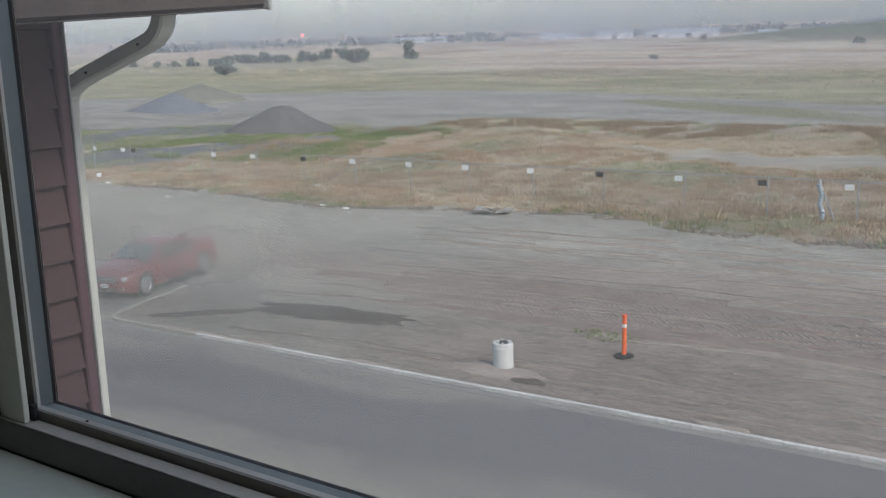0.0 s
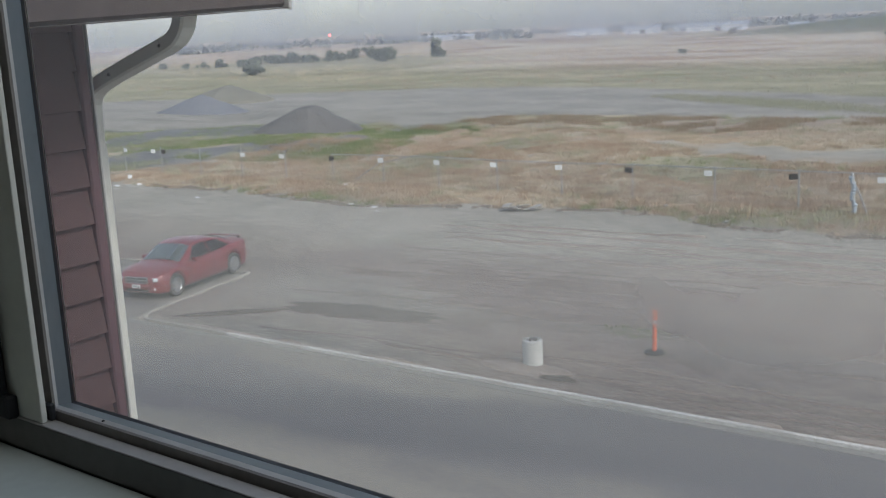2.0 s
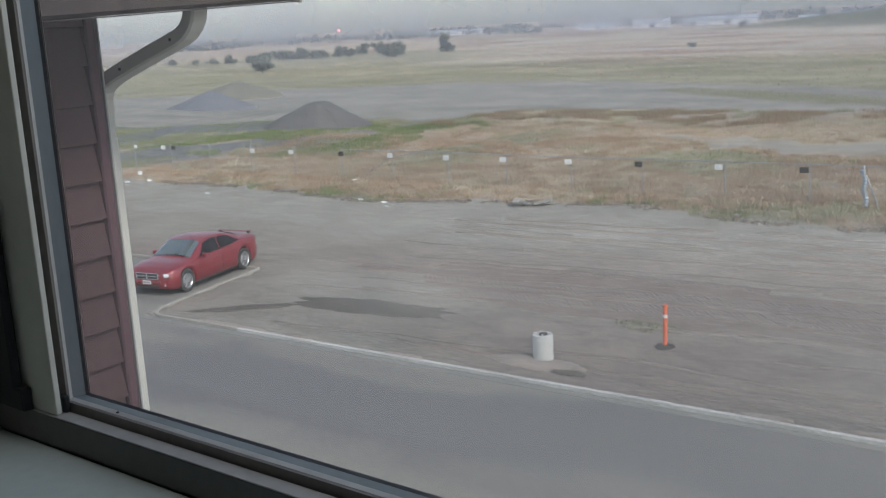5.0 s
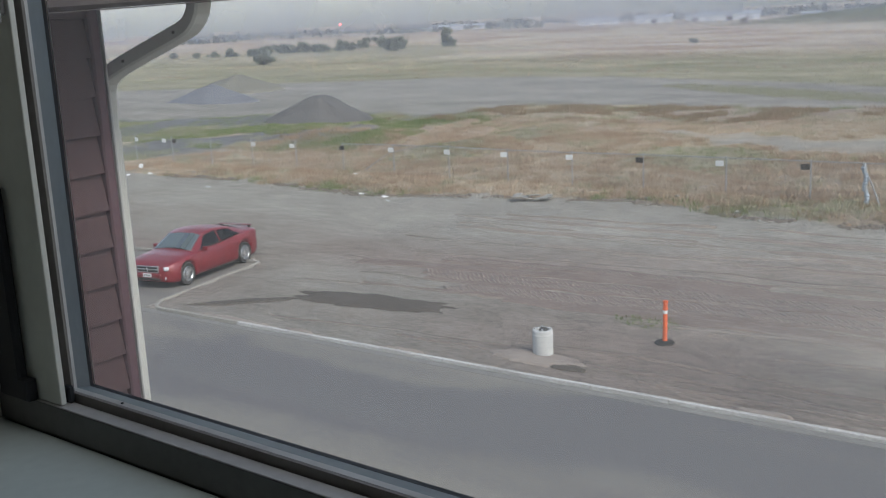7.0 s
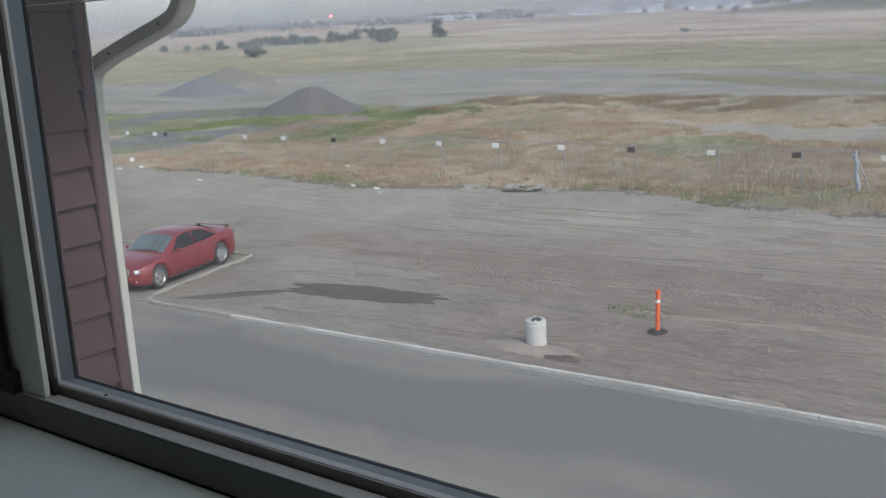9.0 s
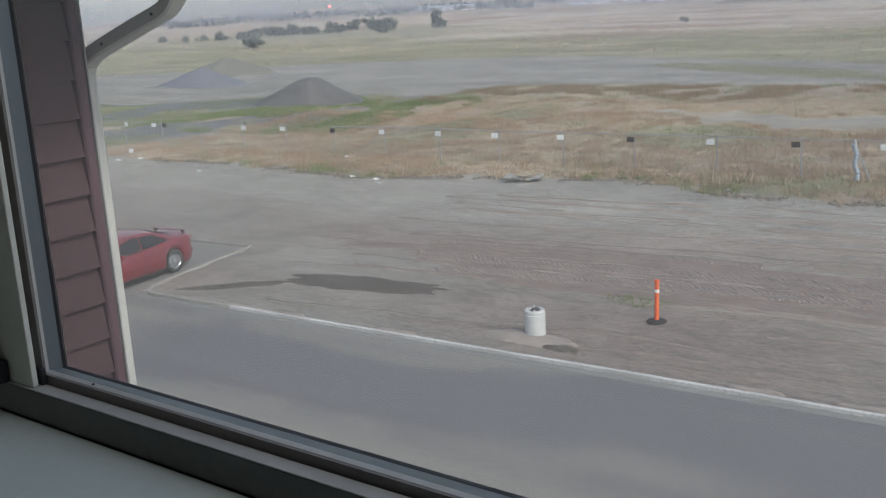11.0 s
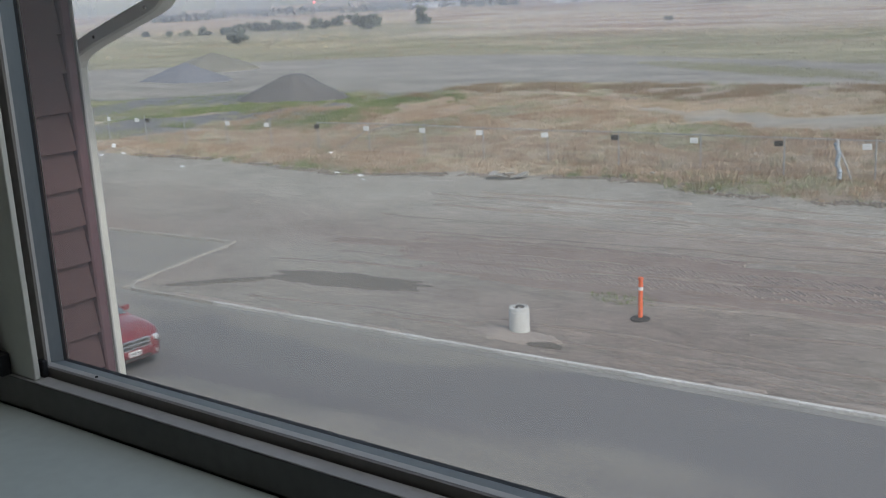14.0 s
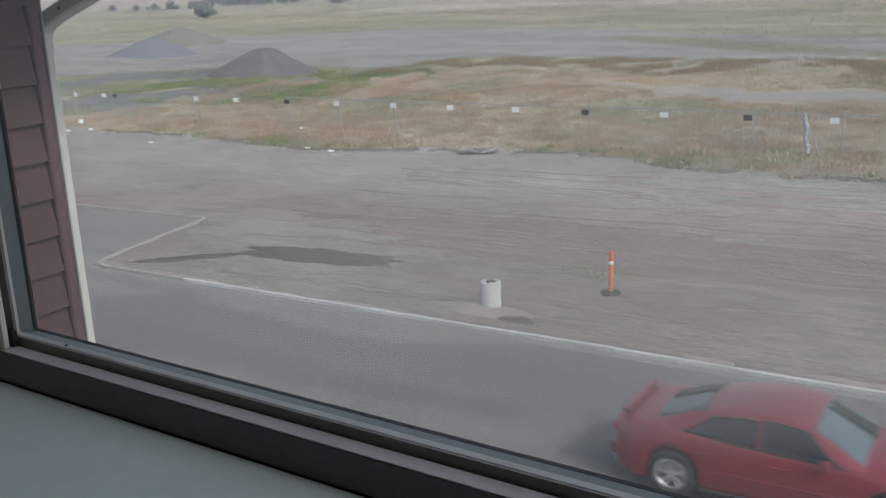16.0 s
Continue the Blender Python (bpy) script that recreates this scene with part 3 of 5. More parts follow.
frame_run("sash_face", [(-0.03, -0.03, 0.7180), (0.0455, 0.0155, 0.7180), (0.0460, 0.0160, 0.7208), (-0.03, -0.03, 0.7208)], FACE, "dark brown-grey sash face")
part("pale_strip", box(-1.1372, -1.1345, 0.7765, 0.7768, 7.259, 8.59), LIP, win, "thin pale strip beside the glass")
part("jamb", box(-1.246, -1.142, 0.7085, 0.717, 7.263, 8.60, 0.002), FACE, win)
part("track", box(-1.24, 1.04, 0.6962, 0.7078, 7.2215, 7.2612, 0.001), ALU, win, "dark track front")
part("track_lip", box(-1.24, 1.04, 0.6955, 0.7160, 7.2614, 7.2630, 0.0006), LIP, win, "worn bare aluminium lip")
part("under_sill", box(-1.246, 1.045, 0.7086, 0.781, 7.192, 7.2265), ALU, win)
part("screw", lathe([(0.0019, 0), (0.0017, 0.0014), (0, 0.0014)], 8, m=Matrix.Translation((-1.0, 0.7255, 7.2749))), GASKET, win)
part("catch", box(-1.098, -1.084, 0.7086, 0.717, 7.2632, 7.285, 0.002), GASKET, win, "small black corner block")
pane = part("pane", box(-1.141, 1.03, 0.777, 0.781, 7.252, 8.60), PANE, win, "clear glass with a milky mix standing in for haze")
pane.visible_shadow = False
tagged(part("window_sill", box(-1.24, 1.04, 0.30, 0.6955, 7.192, 7.2215, 0.004, seg=2), SILL, at=WT), "broad grey-green laminate window sill", "window sill", kind="structure")
reveal = tagged(empty("window_reveal", WT), "cream painted side lining of the window opening", "window lining", kind="structure")
part("lining", box(-1.249, -1.228, 0.30, 0.697, 7.2225, 8.60, 0.002), PAINT, reveal)
part("stop_board", box(-1.226, -1.0865, 0.6985, 0.7060, 7.2635, 8.60, 0.001), PAINT, reveal)
scr = tagged(empty("insect_screen", WT), "dark folded insect screen stile standing in the window track", "screen")
part("stile", box(-1.20, -1.150, 0.683, 0.696, 7.272, 7.53, 0.003), GASKET, scr)
part("foot", box(-1.20, -1.135, 0.683, 0.698, 7.2632, 7.292, 0.002), GASKET, scr)
lat = tagged(empty("window_latch", WT), "small dark metal latch on the window lining", "latch")
part("latch_plate", box(-1.13, -1.092, 0.690, 0.698, 7.728, 7.80, 0.002), ALU, lat)
part("latch_lever", box(-1.10, -1.086, 0.683, 0.689, 7.72, 7.765, 0.002), LIP, lat)


# ---- lot: riser, marker post, tracks, patches ----
riser = tagged(empty("concrete_riser", pose(-11.64, 19.72, 0.03)), "pale concrete pipe riser set upright in the dirt", "pipe riser")
part("barrel", lathe([(0.235, -0.1), (0.235, 0.54), (0.243, 0.545), (0.243, 0.565), (0.232, 0.58), (0.232, 0.645), (0.222, 0.67), (0.15, 0.675), (0.148, 0.54), (0, 0.54)], 28), PIPE, riser, smooth=False)
b = lathe([(0.10, 0.62), (0.10, 0.695), (0.09, 0.705), (0, 0.705)], 16, m=Matrix.Translation((0.03, -0.01, 0)))
part("cap", b, DARKPLATE, riser, "dark cap in the opening")
for a in (0.5, 2.2, 3.6, 5.2):
    part("lifting_lug", box(-0.022, 0.022, -0.018, 0.018, 0.66, 0.715, 0.006), PIPE, riser, at=Matrix.Translation((0.18 * math.cos(a), 0.18 * math.sin(a), 0)))

post = tagged(empty("delineator_post", pose(-9.6, 21.85, 0.06, 0, 1.0, 0)), "orange plastic delineator post on a black rubber base", "marker post")
part("tube", lathe([(0.058, 0.03), (0.055, 0.10), (0.052, 0.80), (0.06, 0.81), (0.06, 0.84), (0.05, 0.86), (0.05, 0.95), (0.062, 0.97), (0.062, 1.02), (0.03, 1.035), (0, 1.035)], 16), ORANGE, post, smooth=False)
part("reflective_band", lathe([(0.0565, 0.72), (0.0565, 0.80), (0.0535, 0.80), (0.0535, 0.72)], 16), WHITE, post, "white reflective band")
part("base", lathe([(0.24, -0.02), (0.235, 0.03), (0.10, 0.055), (0.058, 0.06)], 8, m=Matrix.Rotation(radians(22), 4, "Z")), BLACK, post, "black rubber base")


def stuff(name, verts, faces, material, label, category):
    return tagged(new(name, raw(name, verts, faces, material)), label, category, kind="stuff")


def along(points, s):
    """Point and heading at distance s along a polyline."""
    for (x0, y0), (x1, y1) in zip(points, points[1:]):
        d = math.hypot(x1 - x0, y1 - y0)
        if s <= d:
            return x0 + (x1 - x0) * s / d, y0 + (y1 - y0) * s / d, math.atan2(y1 - y0, x1 - x0)
        s -= d
    return None


def tread_track(lines, lug=0.25, pitch=0.16):
    """Rows of slanting ridges left by tyre lugs."""
    verts, faces = [], []
    for n, pts in enumerate(lines):
        s, slant = 0.0, radians(40 + 4 * (n % 3))
        while True:
            q = along(pts, s)
            s += pitch * random.uniform(0.9, 1.1)
            if q is None:
                break
            if nz(q[0], q[1], 0.5, 40) < -0.5:
                continue
            a = q[2] + slant
            ln, w, h = lug * random.uniform(0.75, 1.15), 0.046, 0.034 * random.uniform(0.5, 1.2)
            j = random.gauss(0, 0.03)
            ux, uy, px, py = -math.sin(a), math.cos(a), math.cos(a), math.sin(a)
            cx, cy = q[0] + ux * j, q[1] + uy * j
            z = height(cx, cy) + 0.03
            k = len(verts)
            for du, dw, dz in ((-ln, -w, -0.03), (ln, -w, -0.03), (ln, w, -0.03), (-ln, w, -0.03), (-ln * 0.8, -w * 0.2, h), (ln * 0.8, -w * 0.2, h), (ln * 0.75, w * 0.3, h * 0.8), (-ln * 0.75, w * 0.3, h * 0.8)):
                verts.append((cx + ux * du + px * dw, cy + uy * du + py * dw, z + dz))
            faces += [tuple(k + i for i in f) for f in ((4, 5, 6, 7), (0, 1, 5, 4), (1, 2, 6, 5), (2, 3, 7, 6), (3, 0, 4, 7))]
    return verts, faces


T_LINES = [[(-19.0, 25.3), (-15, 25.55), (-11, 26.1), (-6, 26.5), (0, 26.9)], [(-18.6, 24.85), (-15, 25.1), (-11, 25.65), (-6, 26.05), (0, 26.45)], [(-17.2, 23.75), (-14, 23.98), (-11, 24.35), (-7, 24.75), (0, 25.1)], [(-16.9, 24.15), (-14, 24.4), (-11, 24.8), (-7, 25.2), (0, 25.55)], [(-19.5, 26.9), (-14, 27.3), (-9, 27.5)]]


def bands(lines, w):
    verts, faces = [], []
    for pts in lines:
        s, prev = 0.0, None
        while True:
            q = along(pts, s)
            if q is None:
                break
            k = len(verts)
            c, sn = math.cos(q[2]), math.sin(q[2])
            for u in (-1, -0.6, -0.2, 0.2, 0.6, 1):
                off = u * w * (1 + 0.5 * nz(s, u * 2 + pts[0][1], 0.8, 70))
                x, y = q[0] - sn * off, q[1] + c * off
                verts.append((x, y, height(x, y) + (0.035 if abs(u) < 0.9 else -0.06)))
            if prev is not None:
                faces += [(prev + i, k + i, k + i + 1, prev + i + 1) for i in range(5)]
            prev = k
            s += 0.3
    return verts, faces


# churned brown earth, darkened further to paint the shade between the lugs
CRUST = mat("churned_shade_earth", (0.175, 0.137, 0.118), (0.24, 0.195, 0.17), 0.95, big=1.3, fine=8, bump=0.5, size=0.04)
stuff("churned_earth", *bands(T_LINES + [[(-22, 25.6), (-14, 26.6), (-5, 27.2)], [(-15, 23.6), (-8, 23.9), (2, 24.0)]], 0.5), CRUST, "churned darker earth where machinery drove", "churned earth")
# paler than the band below: the light on the lug tops is in the colour
LUGS = mat("lit_lug_earth", (0.36, 0.305, 0.268), (0.30, 0.25, 0.218), 0.95, big=1.3, fine=8, bump=0.3, size=0.02, island=0.12)
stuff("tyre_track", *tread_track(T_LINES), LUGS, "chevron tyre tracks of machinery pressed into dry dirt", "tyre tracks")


def ruts(lines):
    verts, faces = [], []
    for pts, w, h in lines:
        s, prev = 0.0, None
        while True:
            q = along(pts, s)
            if q is None:
                break
            k = len(verts)
            j = 0.10 * nz(s, pts[0][1], 0.5, 50)
            hh = h * max(0.02, 0.6 + 1.2 * nz(s * 0.7, pts[0][1] * 3, 0.45, 51))
            c, sn = math.cos(q[2]), math.sin(q[2])
            for off, z in ((-w, -0.05), (-w * 0.3, hh), (w * 0.2, hh * 0.8), (w, -0.05)):
                x, y = q[0] - sn * (off + j), q[1] + c * (off + j)
                verts.append((x, y, height(x, y) + z))
            if prev is not None:
                faces += [(prev + i, k + i, k + i + 1, prev + i + 1) for i in range(3)]
            prev = k
            s += 0.35
    return verts, faces


R_LINES = []
for k in range(36):
    y = random.uniform(23.0, 35.0)
    x = random.uniform(-24, -4)
    ln = random.uniform(5, 16)
    sl = random.uniform(-0.02, 0.09)
    bend = random.uniform(-0.4, 0.4)
    R_LINES.append(([(x, y), (x + ln * 0.5, y + sl * ln * 0.5 + bend), (x + ln, y + sl * ln)], random.uniform(0.05, 0.14), random.uniform(0.04, 0.09)))
# brown earth strips whose dark tone paints the shade of furrows
FURROW = mat("furrow_shade_earth", (0.235, 0.195, 0.17), (0.18, 0.148, 0.128), 0.95, big=1.2, fine=9, bump=0.5, size=0.03)
F_LINES = [([(-23, 25.9), (-15, 26.75), (-8, 27.3), (3, 27.7)], 0.13, 0.035), ([(-21, 24.4), (-15, 24.62), (-9, 25.15), (3, 25.7)], 0.12, 0.035), ([(-20, 23.4), (-15, 23.5), (-10, 23.95), (3, 24.7)], 0.14, 0.035), ([(-12.6, 20.5), (-9, 20.6), (-5, 20.3), (2, 20.1)], 0.16, 0.04), ([(-10.5, 19.7), (-7, 19.7), (-3, 19.5), (3, 19.4)], 0.17, 0.05), ([(-9.0, 19.2), (-6, 19.15), (-2, 19.1), (3, 19.0)], 0.15, 0.05), ([(-21, 27.4), (-15, 28.2), (-6, 28.9), (3, 29.2)], 0.12, 0.03), ([(-23, 29.4), (-14, 29.9), (-4, 30.2)], 0.10, 0.03), ([(-15.8, 19.6), (-13, 19.55), (-11.2, 19.3)], 0.13, 0.04), ([(-20, 19.4), (-16, 19.9), (-12.4, 20.0)], 0.10, 0.03), ([(-7, 21.9), (-4, 22.3), (1, 22.4)], 0.2, 0.04), ([(-22, 22.9), (-18, 23.5), (-14, 24.1)], 0.12, 0.03)]
stuff("furrow_shade", *ruts(F_LINES), FURROW, "darker furrows pressed along the wheel tracks", "furrows")
stuff("wheel_rut", *ruts(R_LINES), EARTH, "shallow wheel ruts and ridges across the dry dirt", "wheel ruts")


def patch(name, cx, cy, pts, z, material, label, category, seed):
    """A low spread of earth with a ragged outline."""
    verts, faces = [], []
    n, rings = 90, 7
    for r in range(rings + 1):
        for i in range(n):
            a = 2 * math.pi * i / n
            rx, ry = pts(a)
            k = (r / rings) * (1 + (0.30 * nz(math.cos(a) * 3, math.sin(a) * 3, 1.3, seed) + 0.18 * nz(math.cos(a) * 9, math.sin(a) * 9, 1.3, seed)) * r / rings)
            x, y = cx + rx * k, cy + ry * k
            t = 1 - (r / rings) ** 2
            verts.append((x, y, height(x, y) + z * t * (0.7 + 0.6 * nz(x, y, 1.5, seed)) + (0.03 if r < rings else -0.05)))
    for r in range(rings):
        for i in range(n):
            j = (i + 1) % n
            faces.append((r * n + i, r * n + j, (r + 1) * n + j, (r + 1) * n + i))
    return tagged(new(name, raw(name, verts, faces, material, True)), label, category, kind="structure")


patch("damp_earth", -18.35, 21.65, lambda a: (2.55 * math.copysign(abs(math.cos(a)) ** 0.7, math.cos(a)), 0.72 * math.copysign(abs(math.sin(a)) ** 0.75, math.sin(a)) + 0.38 * math.cos(a)), 0.05, DAMP, "patch of dark damp earth on the dry lot", "earth patch", 3)
patch("damp_earth", -21.7, 20.0, lambda a: (1.4 * math.cos(a), 0.30 * math.sin(a) + 1.05 * math.cos(a)), 0.02, DAMP, "patch of dark damp earth on the dry lot", "earth patch", 5)
patch("damp_earth", -10.8, 19.25, lambda a: (0.55 * math.cos(a), 0.2 * math.sin(a)), 0.02, DAMP, "patch of dark damp earth beside the kerb", "earth patch", 8)
for sx, sy, sw in ((-20.6, 18.58, 1.5), (-18.2, 18.6, 0.5), (-14.9, 18.58, 0.7), (-6.2, 18.64, 0.6), (-3.6, 18.65, 1.2)):
    patch("earth_spill", sx, sy, lambda a: (sw * math.cos(a), 0.13 * math.sin(a)), 0.05, EARTH, "dry earth spilled over the kerb", "earth spill", sx)
patch("earth_spill", -11.7, 19.5, lambda a: (1.2 * math.cos(a), 0.45 * math.sin(a)), 0.10, EARTH, "loose earth heaped round the foot of the riser", "earth heap", 9)


def pile(cx, cy, rx, ry, h, material, label, seed, peak=1.2):
    """A heap of loose gravel with slumped, uneven flanks."""
    verts, faces, n, rings = [], [], 64, 22
    for r in range(rings + 1):
        k = r / rings
        for i in range(n):
            a = 2 * math.pi * i / n
            wob = 1 + 0.15 * nz(2 * math.cos(a), 2 * math.sin(a), 1, seed) + 0.05 * nz(7 * math.cos(a), 7 * math.sin(a), 1, seed)
            x, y = cx + rx * k * wob * math.cos(a), cy + ry * k * wob * math.sin(a)
            z = h * max(0.0, 1.02 - math.sqrt(k * k + 0.018)) ** peak * (1 + 0.1 * nz(x, y, 0.8, seed)) + 0.06 * nz(x, y, 2.5, seed) + (0.1 if r < rings else -0.3) + height(x, y) * 0.6
            verts.append((x, y, z))
    for r in range(rings):
        for i in range(n):
            j = (i + 1) % n
            faces.append((r * n + i, r * n + j, (r + 1) * n + j, (r + 1) * n + i))
    return tagged(new("gravel_pile", raw("gravel_pile", verts, faces, material, True)), label, "gravel pile")


pile(-56.5, 62.0, 4.7, 4.2, 2.35, GRAVEL, "conical heap of grey gravel beyond the fence", 3, 1.05)
pile(-85.2, 77.0, 5.2, 4.6, 2.1, BLUEGRAVEL, "broad blue-grey heap of gravel on the graded road", 5, 1.1)
pile(-98.0, 93.0, 6.4, 5.0, 2.1, HEAP, "low brown heap of earth beside the field", 7, 0.9)


# ---- fence ----
FY = 40.4
fence = tagged(empty("chain_link_fence"), "galvanised chain-link fence standing in dry weeds", "fence")
PX = [-58.5, -55.2, -51.9, -48.6, -45.3, -42.0, -38.7, -35.4, -32.1, -28.75, -25.45, -22.1, -18.7, -15.1, -11.75, -8.4, -5.0, -1.6, 1.8, 5.2]


def rail_z(x):
    return 1.72 + 0.06 * nz(x, 0, 0.15, 60)


for x in PX:
    g = height(x, FY)
    part("post", lathe([(0.03, g - 0.2), (0.03, rail_z(x) + 0.03), (0.036, rail_z(x) + 0.035), (0.02, rail_z(x) + 0.075), (0, rail_z(x) + 0.08)], 8, m=Matrix.Translation((x, FY, 0))), GALV, fence)
for a, b2 in zip(PX, PX[1:]):
    if a > -38:
        bm = bmesh.new()
        d = Vector((b2 - a, 0, rail_z(b2) - rail_z(a)))
        lathe([(0.021, 0), (0.021, d.length)], 8, bm, Matrix.Translation((a, FY - 0.005, rail_z(a))) @ d.to_track_quat("Z", "Y").to_matrix().to_4x4())
        part("top_rail", bm, GALV, fence)
part("end_brace", sweep([(-33.9, FY - 0.04, 0.45), (-32.3, FY - 0.04, 1.36), (-30.6, FY - 0.04, 1.68)], 0.02, 0.02), GALV, fence, "bent fence brace")
verts, faces = [], []
for x0 in np.arange(-58.5, 5.2, 0.11):
    for sgn in (1, -1):
        k = len(verts)
        x1 = x0 + sgn * 1.5
        z0, z1 = height(x0, FY) + 0.12, rail_z(x0) - 0.02
        verts += [(x0, FY - 0.03, z0), (x0 + 0.008, FY - 0.03, z0), (x1 + 0.008, FY - 0.03, z1), (x1, FY - 0.03, z1)]
        faces.append((k, k + 1, k + 2, k + 3))
wire = new("wire_mesh", raw("wire_mesh", verts, faces, GALV))
wire.parent = fence
tagged(wire, kind="stuff")
SIGNS = [(-51.7, 0), (-49.2, 0), (-48.3, 1), (-41.8, 0), (-38.9, 0), (-35.4, 1), (-32.2, 0), (-28.8, 0), (-25.6, 0), (-22.2, 0), (-18.85, 1), (-15.35, 0), (-11.95, 1), (-8.7, 0), (-5.2, 0)]
for x, dark in SIGNS:
    s = tagged(empty("fence_sign", pose(x, FY - 0.075, 1.50, random.uniform(-4, 4), random.uniform(-5, 5), random.uniform(-6, 6))), "small dark plate wired to the fence" if dark else "small blank white plate wired to the fence", "sign", "plates on the fence")
    part("plate", box(-0.17, 0.17, -0.008, 0.008, -0.11, 0.11, 0.004), DARKPLATE if dark else WHITE, s)
    part("strap", box(-0.012, 0.012, 0.009, 0.03, -0.06, 0.15), GALV, s)
s = tagged(empty("fallen_sign", pose(-48.5, 38.0, 0.55, -20, 0, 10)), "white plate leaning in the weeds below the fence", "sign")
part("plate", box(-0.15, 0.15, -0.01, 0.01, -0.3, -0.08, 0.004), WHITE, s)
wrap = tagged(empty("wrapped_post", pose(-9.6, 40.1, 0.1, 0, -4, 0)), "leaning fence brace wrapped in pale blue-grey plastic", "post")
part("pole", lathe([(0.06, -0.1), (0.06, 1.6), (0.05, 1.66), (0, 1.66)], 10), GALV, wrap)
bm = bmesh.new()
for i in range(12):
    lathe([(0.065 + 0.03 * random.random(), 0), (0.08 + 0.03 * random.random(), 0.08), (0.06, 0.16)], 9, bm, Matrix.Translation((0.04 * math.sin(i), 0.02, 0.15 + i * 0.115)))
part("wrapping", bm, WRAP, wrap, "loose pale plastic wrapping")
part("brace", sweep([(0.5, 0, 0.0), (0.25, 0, 0.8), (0.0, 0, 1.5)], 0.025, 0.025), GALV, wrap)


# ---- rubble along the edge of the weeds ----
def rock(size, seed):
    bm = bmesh.new()
    bmesh.ops.create_icosphere(bm, subdivisions=1, radius=size)
    for v in bm.verts:
        v.co *= 1 + 0.5 * noise.noise(v.co * (2.0 / size) + Vector((seed, 0, 0)))
        v.co.z *= 0.6
    return bm


for k in range(46):
    x = random.uniform(-50, -5)
    y = lerp_table(EDGE, x) + random.gauss(-0.2, 0.5)
    sz = random.choice((0.05, 0.06, 0.08, 0.13))
    tagged(part("rubble_stone", rock(sz, k), STONE, at=pose(x, y, height(x, y) + sz * 0.3, 0, 0, random.uniform(0, 360))), "pale lump of broken rubble in the dirt", "stone", "rubble along the weeds")
slab = tagged(empty("rubble_heap", pose(-22.2, 37.3, 0.1)), "flattened heap of broken concrete slabs at the weed edge", "rubble")
for k in range(7):
    b = box(-0.26, 0.26, -0.16, 0.16, -0.03, 0.03, 0.015)
    part("broken_slab", b, STONE, slab, at=pose(random.uniform(-0.7, 0.7), random.uniform(-0.3, 0.3), 0.08 + 0.04 * k * 0.6, random.uniform(-15, 15), random.uniform(-15, 15), random.uniform(0, 180)))


def clods():
    """Loose clods and pebbles strewn over the dirt lot."""
    rng = np.random.default_rng(11)
    verts, faces = [], []
    for _ in range(11000):
        x, y = rng.uniform(-33, 4), rng.uniform(18.7, 37)
        if (y < STUB_Y + 0.2 and x < leg_x(y) + 0.2) or nz(x * 0.5, y, 0.7, 61) < rng.uniform(-0.5, 0.35):
            continue
        s = rng.uniform(0.008, 0.022) * (1.8 if rng.random() < 0.06 else 1)
        z, a, k = height(x, y) + 0.012, rng.uniform(0, 1.57), len(verts)
        for q in range(4):
            verts.append((x + 1.3 * s * math.cos(a + 1.571 * q), y + s * math.sin(a + 1.571 * q), z - 0.02))
        verts.append((x + rng.uniform(-0.4, 0.4) * s, y + rng.uniform(-0.4, 0.4) * s, z + s * rng.uniform(0.5, 1.0)))
        faces += [(k, k + 1, k + 4), (k + 1, k + 2, k + 4), (k + 2, k + 3, k + 4), (k + 3, k, k + 4)]
    return verts, faces


CLOD = mat("dry_clods", (0.27, 0.236, 0.206), (0.21, 0.183, 0.16), 0.95, big=0.8, fine=6, bump=0, island=0.2)
def edge_clods():
    """A broken line of clods and debris that paints the shadow where the graded dirt meets the weeds."""
    rng = np.random.default_rng(23)
    verts, faces = [], []
    for _ in range(2600):
        x = rng.uniform(-46, 4)
        if nz(x, 0, 0.35, 64) < -0.1:
            continue
        y = lerp_table(EDGE, x) + 0.5 * nz(x, 0, 0.6, 65) + rng.normal(0.0, 0.16)
        s = rng.uniform(0.03, 0.11)
        z, a, k = height(x, y), rng.uniform(0, 1.57), len(verts)
        for q in range(5):
            verts.append((x + 1.4 * s * math.cos(a + 1.257 * q), y + s * math.sin(a + 1.257 * q), z - 0.03))
        verts.append((x + rng.uniform(-0.4, 0.4) * s, y + rng.uniform(-0.4, 0.4) * s, z + s * rng.uniform(0.6, 1.1)))
        faces += [(k + q, k + (q + 1) % 5, k + 5) for q in range(5)]
    return verts, faces


# dark colour stands for the shadow at the foot of the weeds
EDGESHADE = mat("shadow_toned_clods", (0.19, 0.165, 0.14), (0.14, 0.12, 0.10), 0.95, big=0.8, fine=6, bump=0, island=0.3)
stuff("edge_clods", *edge_clods(), EDGESHADE, "broken line of dark clods along the weeds", "clods")
for x, y, turn in ((-47.6, 36.3, 20), (-46.7, 37.1, 70), (-39.6, 34.9, 10), (-30.4, 35.8, 40), (-28.2, 34.9, 120), (-28.9, 35.6, 75), (-34.2, 39.9, 15)):
    scrap = box(-0.13, 0.13, -0.08, 0.08, -0.012, 0.012, 0.008)
    bmesh.ops.subdivide_edges(scrap, edges=list(scrap.edges), cuts=2)
    for v in scrap.verts:
        v.co.z += 0.06 * nz(v.co.x, v.co.y, 9, turn)
    tagged(part("litter_scrap", scrap, WHITE, at=pose(x, y, height(x, y) + 0.07, 14, 8, turn)), "crumpled pale scrap of litter lying in the dirt", "litter", "litter along the weeds")
